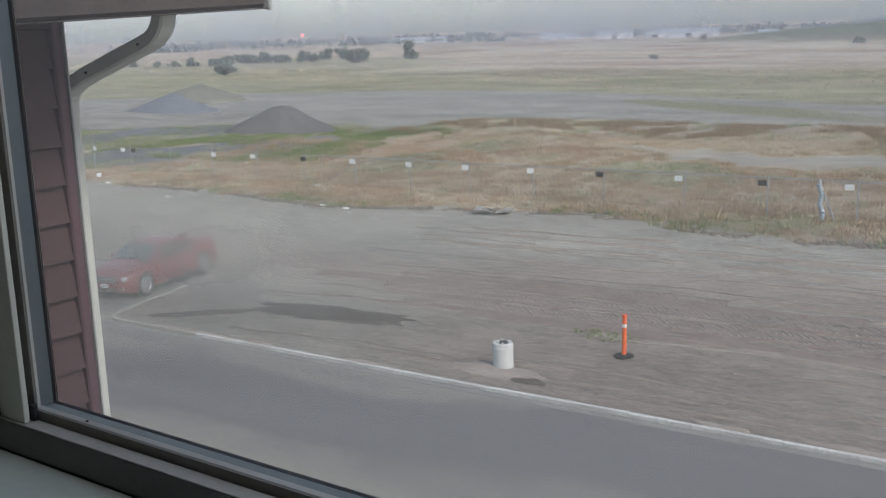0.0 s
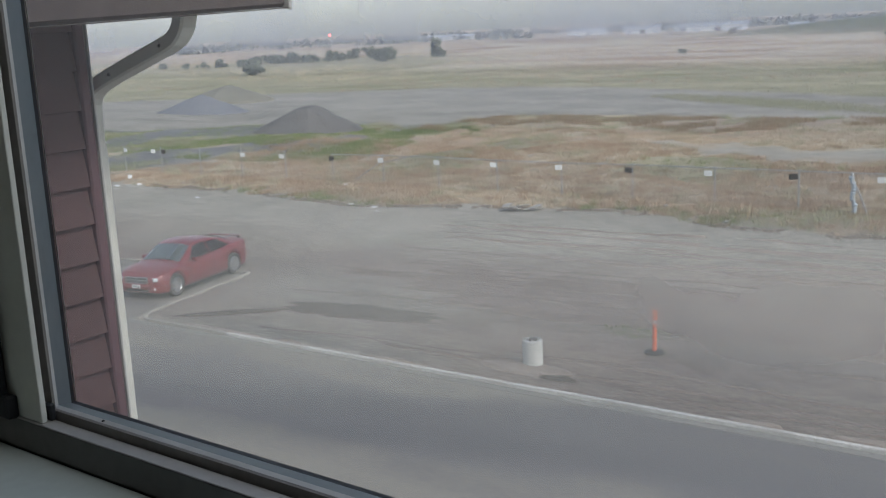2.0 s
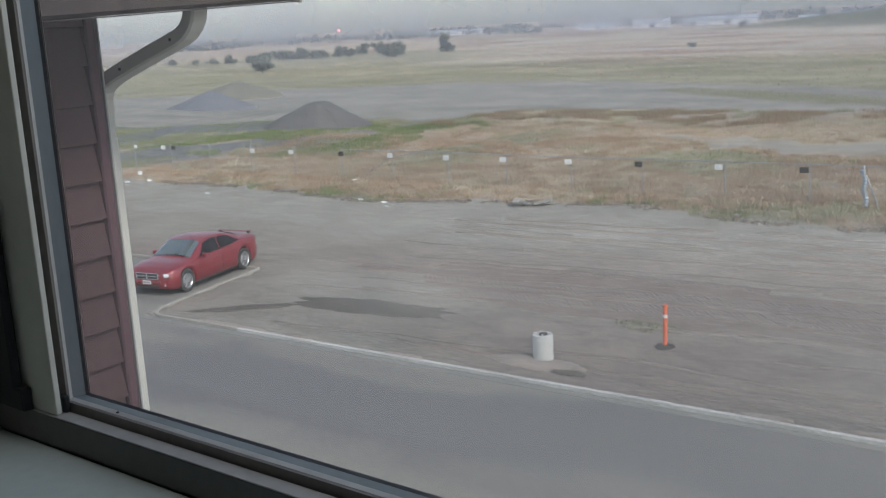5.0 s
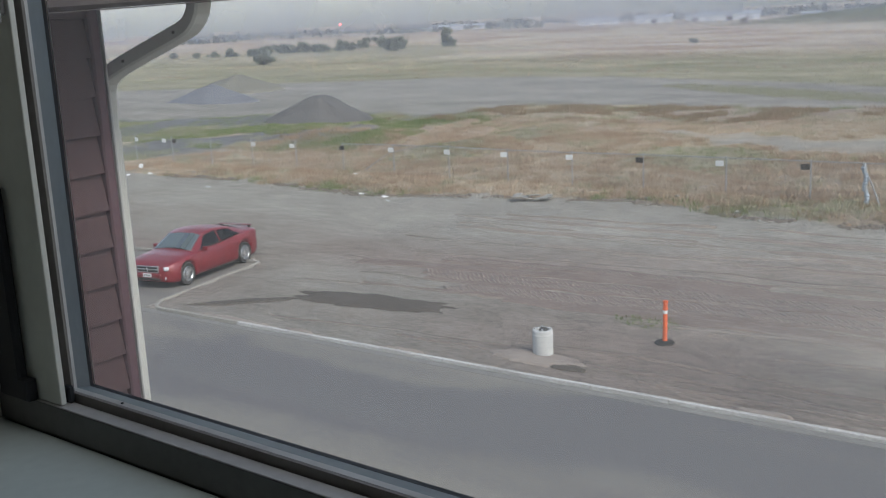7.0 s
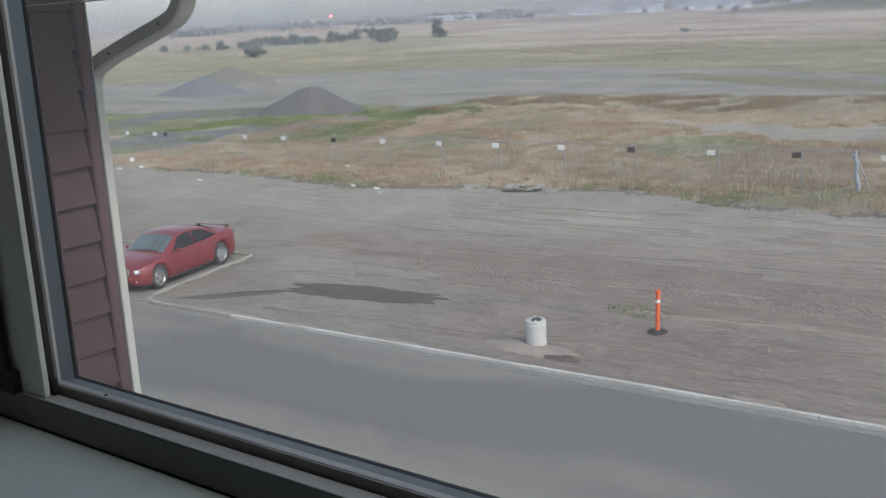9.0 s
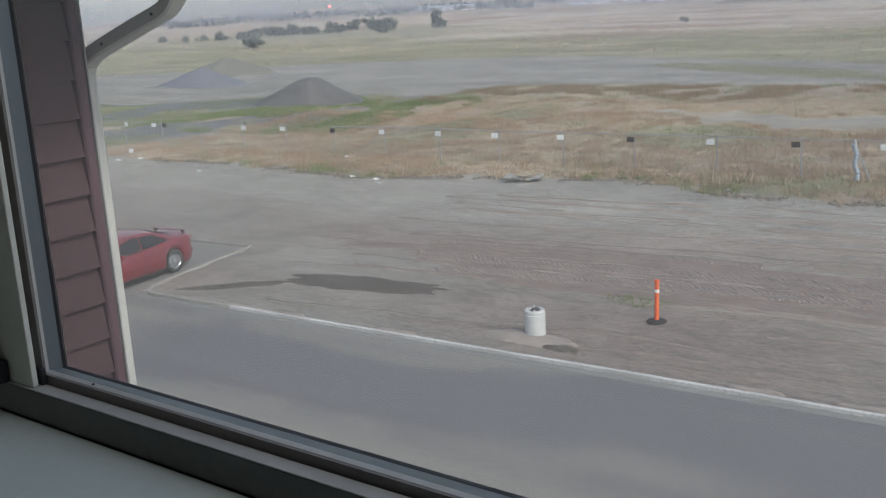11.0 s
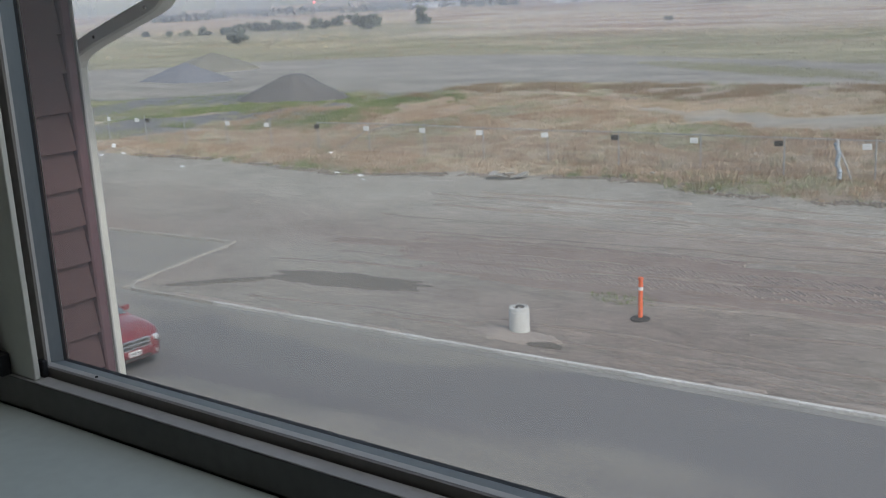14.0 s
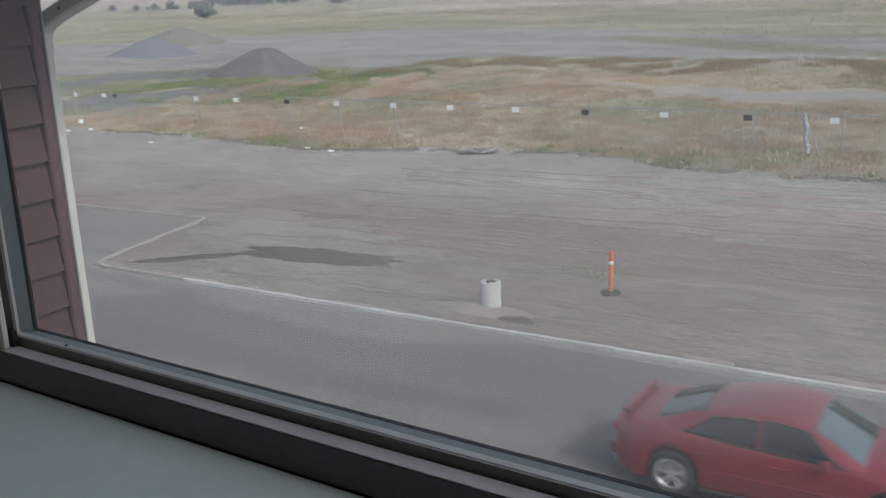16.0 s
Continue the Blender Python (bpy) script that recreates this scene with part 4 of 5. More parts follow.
stuff("dirt_clods", *clods(), CLOD, "loose dry clods and pebbles over the dirt lot", "clods")


# ---- weeds ----
def tufts(name, n, region, accept, hmin, hmax, material, label, blades=8, spread=0.2, wide=1.0):
    verts, faces = [], []
    rng = np.random.default_rng(len(name) * 7 + n)
    made = 0
    while made < n:
        x, y = rng.uniform(region[0], region[1]), rng.uniform(region[2], region[3])
        made += 1
        if not accept(x, y):
            continue
        z = height(x, y) - 0.03
        h = rng.uniform(hmin, hmax) * (0.7 + 0.6 * abs(nz(x, y, 0.4, 77)))
        for _ in range(blades):
            a, r = rng.uniform(0, 6.283), rng.uniform(0.02, spread)
            bx, by = x + r * math.cos(a), y + r * math.sin(a)
            w = wide * rng.uniform(0.005, 0.012)
            t = rng.uniform(0, 3.14)
            lean = rng.uniform(0.1, 0.7) * h
            k = len(verts)
            hh = h * rng.uniform(0.6, 1.1)
            verts += [(bx - w * math.cos(t), by - w * math.sin(t), z), (bx + w * math.cos(t), by + w * math.sin(t), z), (bx + lean * math.cos(a) * 0.4 + w * 1.3 * math.cos(t), by + lean * math.sin(a) * 0.4 + w * 1.3 * math.sin(t), z + hh * 0.6), (bx + lean * math.cos(a), by + lean * math.sin(a), z + hh), (bx + lean * math.cos(a) * 0.4 - w * 1.3 * math.cos(t), by + lean * math.sin(a) * 0.4 - w * 1.3 * math.sin(t), z + hh * 0.6)]
            faces += [(k, k + 1, k + 2, k + 3, k + 4)]
    return stuff(name, verts, faces, material, label, "weeds")


def in_weeds(x, y):
    return lerp_table(EDGE, x) + 0.1 + 0.8 * nz(x, y, 0.5, 8) < y < lerp_table(WEEDTOP, x) and math.hypot((x + 12) / 9, (y - 56.5) / 2.3) > 1.3 + 0.6 * nz(x, y, 0.5, 8)


def greenish(x, y):
    return nz(x, y, 0.13, 12) + (0.22 if -80 < x < -44 and 48 < y else -0.12)


def dense(x, y, k):
    return nz(x, y, 0.3, 90) > k


tufts("dry_weeds", 46000, (-52, 4, 35.5, 64), lambda x, y: in_weeds(x, y) and greenish(x, y) < 0.12 and dense(x, y, -0.35) and not (x < -44 and y > 42), 0.05, 0.2, DRYGRASS, "rust-brown dry weeds along the fence")
tufts("rust_clumps", 4200, (-50, 4, 36, 56), lambda x, y: in_weeds(x, y) and greenish(x, y) < 0.2 and nz(x, y, 0.45, 91) > -0.1, 0.15, 0.4, RUSTWEED, "bushy rust-brown weed clumps by the fence", 24, 0.38)
tufts("rust_ridge", 5200, (-50, 4, 64, 80), lambda x, y: in_weeds(x, y) and lerp_table(WEEDTOP, x) - 3.0 > y > lerp_table(WEEDTOP, x) - 12 - 5 * nz(x, y, 0.12, 94) and nz(x, y, 0.3, 93) > -0.05, 0.2, 0.5, RIDGEWEED, "dark rust-brown weeds along the low ridge", 16, 0.45, 1.6)
tufts("dark_clumps", 2600, (-52, 4, 36.2, 66), lambda x, y: in_weeds(x, y) and nz(x, y, 0.22, 95) > 0.08, 0.15, 0.38, RIDGEWEED, "low dark brown weed clumps among pale grass", 20, 0.45)
tufts("sage_clumps", 2600, (-60, 4, 36.5, 76), lambda x, y: in_weeds(x, y) and nz(x, y, 0.35, 92) > 0.05, 0.2, 0.45, SAGE, "grey-green weed clumps in the rough field", 22, 0.4)
tufts("straw_grass", 22000, (-48, 4, 38, 80), lambda x, y: in_weeds(x, y) and nz(x, y, 0.06, 1) > -0.1 and greenish(x, y) < 0.15, 0.06, 0.2, STRAW, "pale straw grass in the rough field")
tufts("green_weeds", 24000, (-85, 4, 36, 80), lambda x, y: in_weeds(x, y) and greenish(x, y) > 0.0, 0.06, 0.2, GREEN, "low green weeds among dry grass")
tufts("pile_weeds", 3600, (-60, -41, 46, 65), lambda x, y: in_weeds(x, y) and nz(x, y * 0.6, 0.22, 96) > 0.0, 0.1, 0.32, GREEN, "dense green weeds at the foot of the gravel heap", 12, 0.4, 1.8)
tufts("edge_weeds", 1500, (-45, 2, 35.2, 39.5), lambda x, y: abs(y - lerp_table(EDGE, x) - 0.3) < 0.7 and nz(x, y, 0.25, 33) > 0.12, 0.15, 0.4, GREEN, "green weed clumps at the dirt's edge")
tufts("road_strip_weeds", 6500, (-44, -12, 78, 102), lambda x, y: 1.0 - math.hypot((x + 29) / 14, (y - 91 + 0.62 * (x + 29)) / 3.6) > -0.1, 0.08, 0.3, SAGE, "green strip of weeds on the graded road", 6, 0.3, 2.0)
tufts("field_straw", 15000, (-300, 20, 96, 300), lambda x, y: y > lerp_table(FARGREY, x) + 1 and y > 138 + 25 * nz(x, y, 0.03, 41) and nz(x * 0.5, y, 0.06, 42) > -0.25, 0.15, 0.45, STRAW, "pale straw tussocks over the far field", 4, 0.5, 4.0)
tufts("field_rust", 9000, (-300, 20, 110, 300), lambda x, y: y > lerp_table(FARGREY, x) + 1 and nz(x * 0.4, y, 0.05, 43) > 0.02, 0.15, 0.4, RUSTWEED, "rust-brown tussocks over the far field", 4, 0.5, 6.0)
tufts("field_green", 11000, (-260, 20, 92, 190), lambda x, y: y > lerp_table(FARGREY, x) + 0.3 and nz(x * 0.5, y, 0.07, 44) > -0.1 + (y - 120) * 0.004, 0.12, 0.35, SAGE, "grey-green tussocks at the near side of the field", 4, 0.5, 5.0)
tufts("lot_weeds", 420, (-12.5, -7, 22.3, 24.2), lambda x, y: math.hypot((x + 10.6) / 0.9, (y - 23.2) / 0.5) < 1, 0.08, 0.2, GREEN, "sparse green weeds in the dirt lot", 5, 0.1)
tufts("lot_straw", 200, (-10, -5, 22.4, 24.0), lambda x, y: math.hypot((x + 8) / 1.6, (y - 23.1) / 0.5) < 1, 0.03, 0.09, DRYGRASS, "sparse dry grass in the dirt lot", 4, 0.1)


# ---- far trees, bushes, buildings ----
def bush(x, y, w, h, seed, label, trunk=0.25, dense_n=520):
    rng = np.random.default_rng(seed)
    z0 = height(x, y)
    root = tagged(empty("tree" if trunk > 0.3 else "bush", pose(x, y, z0)), label, "tree" if trunk > 0.3 else "bush")
    bm = lathe([(0.05 * h, -0.2), (0.035 * h, trunk * h), (0.02 * h, 0.55 * h), (0.006 * h, 0.8 * h)], 7)
    for k in range(5):
        a = rng.uniform(0, 6.28)
        d = Vector((math.cos(a), math.sin(a), 1.1)).normalized()
        lathe([(0.018 * h, 0), (0.004 * h, 0.4 * h)], 5, bm, Matrix.Translation((0, 0, trunk * h + 0.05 * k * h)) @ d.to_track_quat("Z", "Y").to_matrix().to_4x4())
    part("trunk", bm, BARK, root)
    verts, faces = [], []
    lumps = [(rng.normal(0, 0.17) * w, rng.normal(0, 0.17) * w, h * rng.uniform(min(trunk, 0.12), 0.78), w * rng.uniform(0.12, 0.22)) for _ in range(11)]
    for _ in range(dense_n):
        lx, ly, lz, lr = lumps[rng.integers(len(lumps))]
        v = rng.normal(0, 1, 3)
        v /= np.linalg.norm(v)
        r = lr * rng.uniform(0.55, 1.08)
        c = np.array([lx, ly, lz]) + v * r * np.array([1, 1, 0.8])
        if c[2] < 0.05 * h:
            c[2] = 0.05 * h
        s = 0.05 * h + 0.02 * w
        p, q = rng.normal(0, s, 3), rng.normal(0, s, 3)
        k = len(verts)
        verts += [c - p, c + q, c + p, c - q]
        faces.append((k, k + 1, k + 2, k + 3))
    cr = new("crown", raw("crown", verts, faces, LEAF))
    cr.parent = root
    return root


BUSHES = [(-157.7, 157, 5.2, 4.6, 0.2), (-211, 219, 8, 3.4, 0.1), (-206, 222, 7, 3.2, 0.1), (-201, 223, 6, 3.2, 0.1), (-198, 228, 6, 4.0, 0.12), (-192, 226, 4, 3.0, 0.1), (-204, 246, 6, 3.6, 0.1), (-198, 247, 6, 4.2, 0.1), (-189, 243, 5, 4.0, 0.1), (-172, 219, 5, 5.0, 0.15), (-176, 222, 4, 4.2, 0.1), (-180, 232, 5, 3.0, 0.1), (-222, 196, 3, 2.0, 0.1), (-221, 201, 3, 2.0, 0.1), (-216, 203, 6, 2.6, 0.1), (-209, 204, 5, 2.6, 0.1), (-236, 200, 4, 2.0, 0.1), (-214, 215, 6, 2.6, 0.1), (-86, 210, 2.6, 1.3, 0.1), (-70, 330, 5, 2.4, 0.1), (-150, 420, 5, 2.6, 0.1)]
for k, (x, y, w, h, tr) in enumerate(BUSHES):
    bush(x, y, w * 0.85, h * 0.82, 100 + k, "lone dark bushy shrub on the open field" if k == 0 else "dark olive bush in a hedge line across the field", tr)
bush(-171.7, 243, 4.4, 5.4, 77, "rounded dark conifer standing alone on the plain", 0.31, 800)

verts, faces = [], []
rng = np.random.default_rng(5)
for k in range(520):
    a = rng.uniform(radians(94), radians(140))
    d = rng.uniform(640, 1150)
    x, y = d * math.cos(a), d * math.sin(a)
    if nz(x, y, 0.008, 15) < -0.05:
        continue
    h = rng.uniform(1.5, 4.5)
    for _ in range(9):
        c = np.array([x + rng.normal(0, 4), y + rng.normal(0, 4), rng.uniform(0, h) + height(x, y)])
        p, q = rng.normal(0, 1.3, 3), rng.normal(0, 1.3, 3)
        i = len(verts)
        verts += [c - p, c + q, c + p, c - q]
        faces.append((i, i + 1, i + 2, i + 3))
stuff("far_woods", verts, faces, WOODS, "distant line of low trees along the plain's edge", "woods")


def shed(x, y, ln, wd, h, turn, label, doors=3):
    h *= 0.75
    root = tagged(empty("shed", pose(x, y, height(x, y) - 0.3, 0, 0, turn)), label, "building", "far sheds")
    part("wall", box(-ln / 2, ln / 2, -wd / 2, wd / 2, 0, h), SHEDWALL, root)
    bm = bmesh.new()
    e = 0.4
    vs = [bm.verts.new(v) for v in ((-ln / 2 - e, -wd / 2 - e, h), (ln / 2 + e, -wd / 2 - e, h), (ln / 2 + e, 0, h + wd * 0.12), (-ln / 2 - e, 0, h + wd * 0.12), (-ln / 2 - e, wd / 2 + e, h), (ln / 2 + e, wd / 2 + e, h))]
    for q in ((0, 1, 2, 3), (3, 2, 5, 4), (0, 3, 4), (1, 5, 2), (0, 4, 5, 1)):
        bm.faces.new([vs[k] for k in q])
    part("roof", bm, SHEDROOF, root)
    for k in range(doors):
        cx = -ln / 2 + ln * (k + 0.5) / doors
        part("door", box(cx - 1.5, cx + 1.5, -wd / 2 - 0.08, -wd / 2 - 0.02, 0, min(3.2, h * 0.75)), DARKPLATE if k % 2 else SHEDROOF, root)


for q in ((-446, 625, 26, 12, 3.6, 35), (-400, 592, 22, 10, 3.6, 33), (-291, 569, 22, 12, 3.8, 28), (-246, 546, 20, 12, 4.4, 24), (-198, 532, 30, 14, 4.2, 20), (-155, 526, 9, 8, 3.0, 16), (-315, 600, 12, 9, 4.5, 28), (-330, 640, 16, 9, 4, 30), (-228, 560, 10, 9, 3.6, 24), (-122, 540, 8, 8, 2.8, 15), (-560, 640, 14, 9, 3.2, 42)):
    shed(*q, "pale metal-clad shed far across the plain")

mast = tagged(empty("beacon_mast", pose(-520, 600, 0)), "slim distant mast with a red beacon light", "mast")
part("pole", lathe([(0.35, 0), (0.2, 6.6)], 8), GALV, mast)
part("beacon", lathe([(0.0, 6.6), (0.9, 7.0), (0.9, 7.8), (0, 8.3)], 10), BEACON, mast, "glowing red beacon")


# ---- the red saloon ----
HW = [(-2.59, 0.60), (-2.54, 0.72), (-2.42, 0.82), (-2.2, 0.895), (-1.9, 0.93), (-1.0, 0.935), (0.6, 0.93), (1.5, 0.94), (1.95, 0.91), (2.2, 0.83), (2.36, 0.71), (2.45, 0.58), (2.49, 0.46)]
SHOULDER = [(-2.59, 0.78), (-2.5, 0.98), (-2.2, 1.04), (-1.5, 1.035), (-0.8, 0.97), (0.9, 0.92), (1.6, 0.88), (2.1, 0.80), (2.4, 0.72), (2.49, 0.64)]
TOP = [(-2.59, 0.84), (-2.52, 1.08), (-1.8, 1.10), (0, 1.02), (1.1, 1.01), (1.7, 0.94), (2.1, 0.855), (2.36, 0.74), (2.49, 0.65)]
ROOFLINE = [(-2.05, 1.06), (-1.8, 1.13), (-1.4, 1.28), (-1.05, 1.385), (-0.6, 1.465), (-0.15, 1.495), (0.15, 1.475), (0.38, 1.42), (0.7, 1.245), (1.18, 0.99)]
CAB_B = [(-2.05, 0.70), (-1.6, 0.82), (0, 0.865), (0.8, 0.865), (1.18, 0.82)]
CAB_T = [(-2.05, 0.66), (-1.05, 0.60), (-0.1, 0.64), (0.38, 0.66), (1.18, 0.78)]
BELT = [(-2.05, 1.0), (-1.4, 1.02), (-0.6, 0.96), (1.2, 0.93)]
AXLES = (1.525, -1.525)
R_WHEEL = 0.365


def arch(x):
    z = 0.205 if -2.3 < x < 2.25 else 0.205 + 0.10 * min(1, (abs(x + 0.025) - 2.27) / 0.25)
    for a in AXLES:
        if abs(x - a) < 0.405:
            z = max(z, 0.345 + math.sqrt(0.405 ** 2 - (x - a) ** 2))
    return z


def body_mesh():
    bm = bmesh.new()
    xs = sorted(set([round(v, 3) for v in np.arange(-2.59, 2.49, 0.075)] + [2.49] + [round(a + 0.405 * math.cos(radians(k)), 3) for a in AXLES for k in range(0, 181, 15)]))
    prev, first = None, None
    for x in xs:
        w, s, t, b = lerp_table(HW, x), lerp_table(SHOULDER, x), lerp_table(TOP, x), arch(x)
        d = s - b
        crease = s - 0.13
        xo = 1.6 + (x - 1.6) * 0.80 if x > 1.6 else (-1.7 + (x + 1.7) * 0.92 if x < -1.7 else x)
        half = [(w * 0.93, b), (w * 0.985, b + min(0.10, d * 0.3)), (w, b + 0.45 * d), (w * 0.985, max(crease, b + 0.6 * d)), (w * 0.965, max(crease + 0.035, b + 0.7 * d)), (w * 0.955, s - 0.02), (w * 0.90, s + (t - s) * 0.25), (w * 0.72, s + (t - s) * 0.72), (w * 0.40, t - 0.006), (0.0, t)]
        ring = [bm.verts.new((xo, y, z)) for y, z in half] + [bm.verts.new((xo, -y, z)) for y, z in reversed(half[:-1])]
        if prev:
            for i in range(len(ring) - 1):
                bm.faces.new((prev[i], prev[i + 1], ring[i + 1], ring[i]))
            bm.faces.new((prev[-1], prev[0], ring[0], ring[-1]))
        first = first or ring
        prev = ring
    bm.faces.new(first)
    bm.faces.new(prev)
    return bm


def cab(x, s):
    """Cabin surface: s from 0 at the belt to 1 on the roof's middle."""
    zb, zt = lerp_table(BELT, x), lerp_table(ROOFLINE, x)
    wb, wt = lerp_table(CAB_B, x), lerp_table(CAB_T, x)
    edge = max(zt - 0.06, zb)
    if s < 0.5:
        k = s / 0.5
        return wb + (wt - wb) * k ** 1.2, zb + (edge - zb) * k
    k = (s - 0.5) / 0.5
    return wt * (1 - k), edge + (zt - edge) * math.sin(k * math.pi / 2) ** 0.8


def cab_patch(x0, x1, s0, s1, sides, off, nx=16, ns=8, slant0=0.0, slant1=0.0):
    """A pane on the cabin; slant moves its upper end along the car."""
    bm = bmesh.new()
    for sg in sides:
        grid = []
        for i in range(nx + 1):
            row = []
            for j in range(ns + 1):
                u = j / ns
                a, b = x0 + slant0 * u, x1 + slant1 * u
                x = a + (b - a) * i / nx
                s = s0 + (s1 - s0) * u
                y, z = cab(x, s)
                row.append(bm.verts.new((x, sg * (y + off * (1.0 if s < 0.5 else 0.3)), z + off * (0.3 if s < 0.5 else 1.0))))
            grid.append(row)
        for i in range(nx):
            for j in range(ns):
                bm.faces.new((grid[i][j], grid[i + 1][j], grid[i + 1][j + 1], grid[i][j + 1]))
    if len(sides) == 2:
        bmesh.ops.remove_doubles(bm, verts=bm.verts, dist=0.012)
    bmesh.ops.solidify(bm, geom=list(bm.faces), thickness=0.004)
    return bm


def wheel_parts(root, side):
    """Tyre and five-spoke rim; the axle runs along y."""
    turn = Matrix.Rotation(radians(-90 * side), 4, "X")
    part("tyre", lathe([(0.235, -0.10), (0.30, -0.118), (0.338, -0.11), (0.355, -0.085), (0.355, 0.085), (0.338, 0.11), (0.30, 0.118), (0.235, 0.10), (0.235, -0.10)], 36, m=turn), TYRE, root, "black dusty tyre", True)
    bm = bmesh.new()
    lathe([(0.236, -0.09), (0.236, 0.10), (0.222, 0.108), (0.21, 0.095), (0.205, 0.02), (0.205, -0.09), (0.236, -0.09)], 36, bm, turn)
    for k in range(5):
        m = turn @ Matrix.Rotation(radians(72 * k), 4, "Z")
        for dx in (-0.026, 0.026):
            q = bmesh.new()
            bmesh.ops.create_cube(q, size=1, matrix=m @ Matrix.Translation((0.125, dx, 0.072)) @ Matrix.Rotation(radians(10 if dx > 0 else -10), 4, "Z") @ Matrix.Diagonal((0.19, 0.036, 0.03, 1)))
            me = bpy.data.meshes.new("spoke")
            q.to_mesh(me)
            q.free()
            bm.from_mesh(me)
            bpy.data.meshes.remove(me)
    lathe([(0.065, 0.05), (0.06, 0.095), (0.03, 0.10), (0, 0.10)], 16, bm, turn)
    part("rim", bm, CHROME, root, "bright five-spoke alloy rim")
    part("brake_disc", lathe([(0.0, 0.0), (0.16, 0.0), (0.16, 0.02), (0, 0.02)], 24, m=turn), GALV, root)


def build_car():
    car = tagged(empty("red_car"), "dusty dark red saloon car with chrome wheels and rear wing", "car")
    part("body", body_mesh(), RED, car, smooth=True)
    bm = bmesh.new()
    rows = []
    for x in np.linspace(-2.05, 1.18, 50):
        half = [cab(x, s) for s in (0, 0.12, 0.25, 0.38, 0.46, 0.5, 0.56, 0.65, 0.78, 0.9, 1.0)]
        rows.append([bm.verts.new((x, y, z)) for y, z in half] + [bm.verts.new((x, -y, z)) for y, z in reversed(half[:-1])])
    for a, b in zip(rows, rows[1:]):
        for i in range(len(a) - 1):
            bm.faces.new((a[i], a[i + 1], b[i + 1], b[i]))
    part("roof", bm, RED, car, smooth=True)
    part("windscreen", cab_patch(0.42, 1.10, 0.53, 1.0, (1, -1), 0.007), SCREEN, car, "reflecting windscreen with pale sky in its colour", True)
    part("rear_window", cab_patch(-1.86, -1.12, 0.55, 1.0, (1, -1), 0.007), REARGLASS, car, "rear window with grey sky reflection in its colour", True)
    for sg in (1, -1):
        part("front_window", cab_patch(-0.26, 0.86, 0.06, 0.44, (sg,), 0.007, slant1=-0.46), CARGLASS, car, "dark tinted side window", True)
        part("back_window", cab_patch(-1.42, -0.32, 0.06, 0.42, (sg,), 0.007, slant0=0.42, slant1=0.0), CARGLASS, car, "dark tinted side window", True)
        part("window_trim", cab_patch(-1.45, 0.92, 0.02, 0.05, (sg,), 0.008, 20, 1), BLACK, car)
        mir = part("mirror", box(-0.06, 0.06, -0.09, 0.09, -0.06, 0.06, 0.035, seg=2), RED, car, at=Matrix.Translation((0.66, sg * 0.985, 1.0)))
        part("mirror_glass", box(-0.066, -0.061, -0.07, 0.07, -0.045, 0.045), CHROME, mir)
        part("sill_strip", box(-1.08, 1.08, -0.012, 0.012, 0.21, 0.25, 0.006), BLACK, car, at=Matrix.Translation((0, sg * 0.915, 0)))
        part("rub_strip", box(-1.0, 0.98, -0.006, 0.006, -0.018, 0.018, 0.004), RED, car, at=Matrix.Translation((0, sg * 0.934, 0.545)))
        for x in (0.86, -0.29, -1.1):
            zt = 0.86
            part("door_seam", box(x - 0.005, x + 0.005, -0.004, 0.004, 0.36 if x > -1 else 0.72, zt), BLACK, car, at=Matrix.Translation((0, sg * 0.931, 0)))
        for x in (0.02, -1.02):
            part("door_handle", box(x - 0.10, x + 0.10, -0.018, 0.018, 0.79, 0.82, 0.008), RED, car, at=Matrix.Translation((0, sg * 0.935, 0)))
        lamp = part("headlight", box(-0.10, 0.06, -0.19, 0.19, -0.055, 0.055, 0.03, seg=2), LAMPGLASS, car, "clear headlight", at=Matrix.Translation((2.345, sg * 0.52, 0.665)) @ Matrix.Rotation(radians(-34 * sg), 4, "Z"))
        part("lamp_bezel", box(-0.11, 0.05, -0.205, 0.205, -0.07, -0.056, 0.004), BLACK, lamp)
        part("fog_lamp", lathe([(0.05, 0), (0.045, 0.03), (0, 0.035)], 14, m=Matrix.Translation((2.41, sg * 0.60, 0.37)) @ Matrix.Rotation(radians(90), 4, "Y")), LAMPGLASS, car)
        part("tail_light", box(-0.06, 0.08, -0.20, 0.20, -0.07, 0.07, 0.03, seg=2), TAIL, car, "red tail light", at=Matrix.Translation((-2.45, sg * 0.55, 0.88)) @ Matrix.Rotation(radians(24 * sg), 4, "Z"))
        part("exhaust", lathe([(0.045, 0), (0.045, 0.14), (0.038, 0.14), (0.038, 0)], 12, m=Matrix.Translation((-2.62, sg * 0.55, 0.28)) @ Matrix.Rotation(radians(90), 4, "Y")), CHROME, car)
    grille = part("grille", box(2.40, 2.505, -0.40, 0.40, 0.56, 0.73, 0.02), BLACK, car, "dark grille with chrome bars")
    for q in ((2.49, 2.52, -0.42, 0.42, 0.725, 0.75), (2.49, 2.52, -0.41, 0.41, 0.545, 0.565), (2.495, 2.525, -0.40, 0.40, 0.635, 0.66), (2.495, 2.525, -0.018, 0.018, 0.56, 0.73), (2.48, 2.515, 0.40, 0.43, 0.55, 0.74), (2.48, 2.515, -0.43, -0.40, 0.55, 0.74)):
        part("chrome_bar", box(*q, 0.006), CHROME, grille)
    part("bumper_intake", box(2.40, 2.50, -0.45, 0.45, 0.29, 0.38, 0.02), BLACK, car)
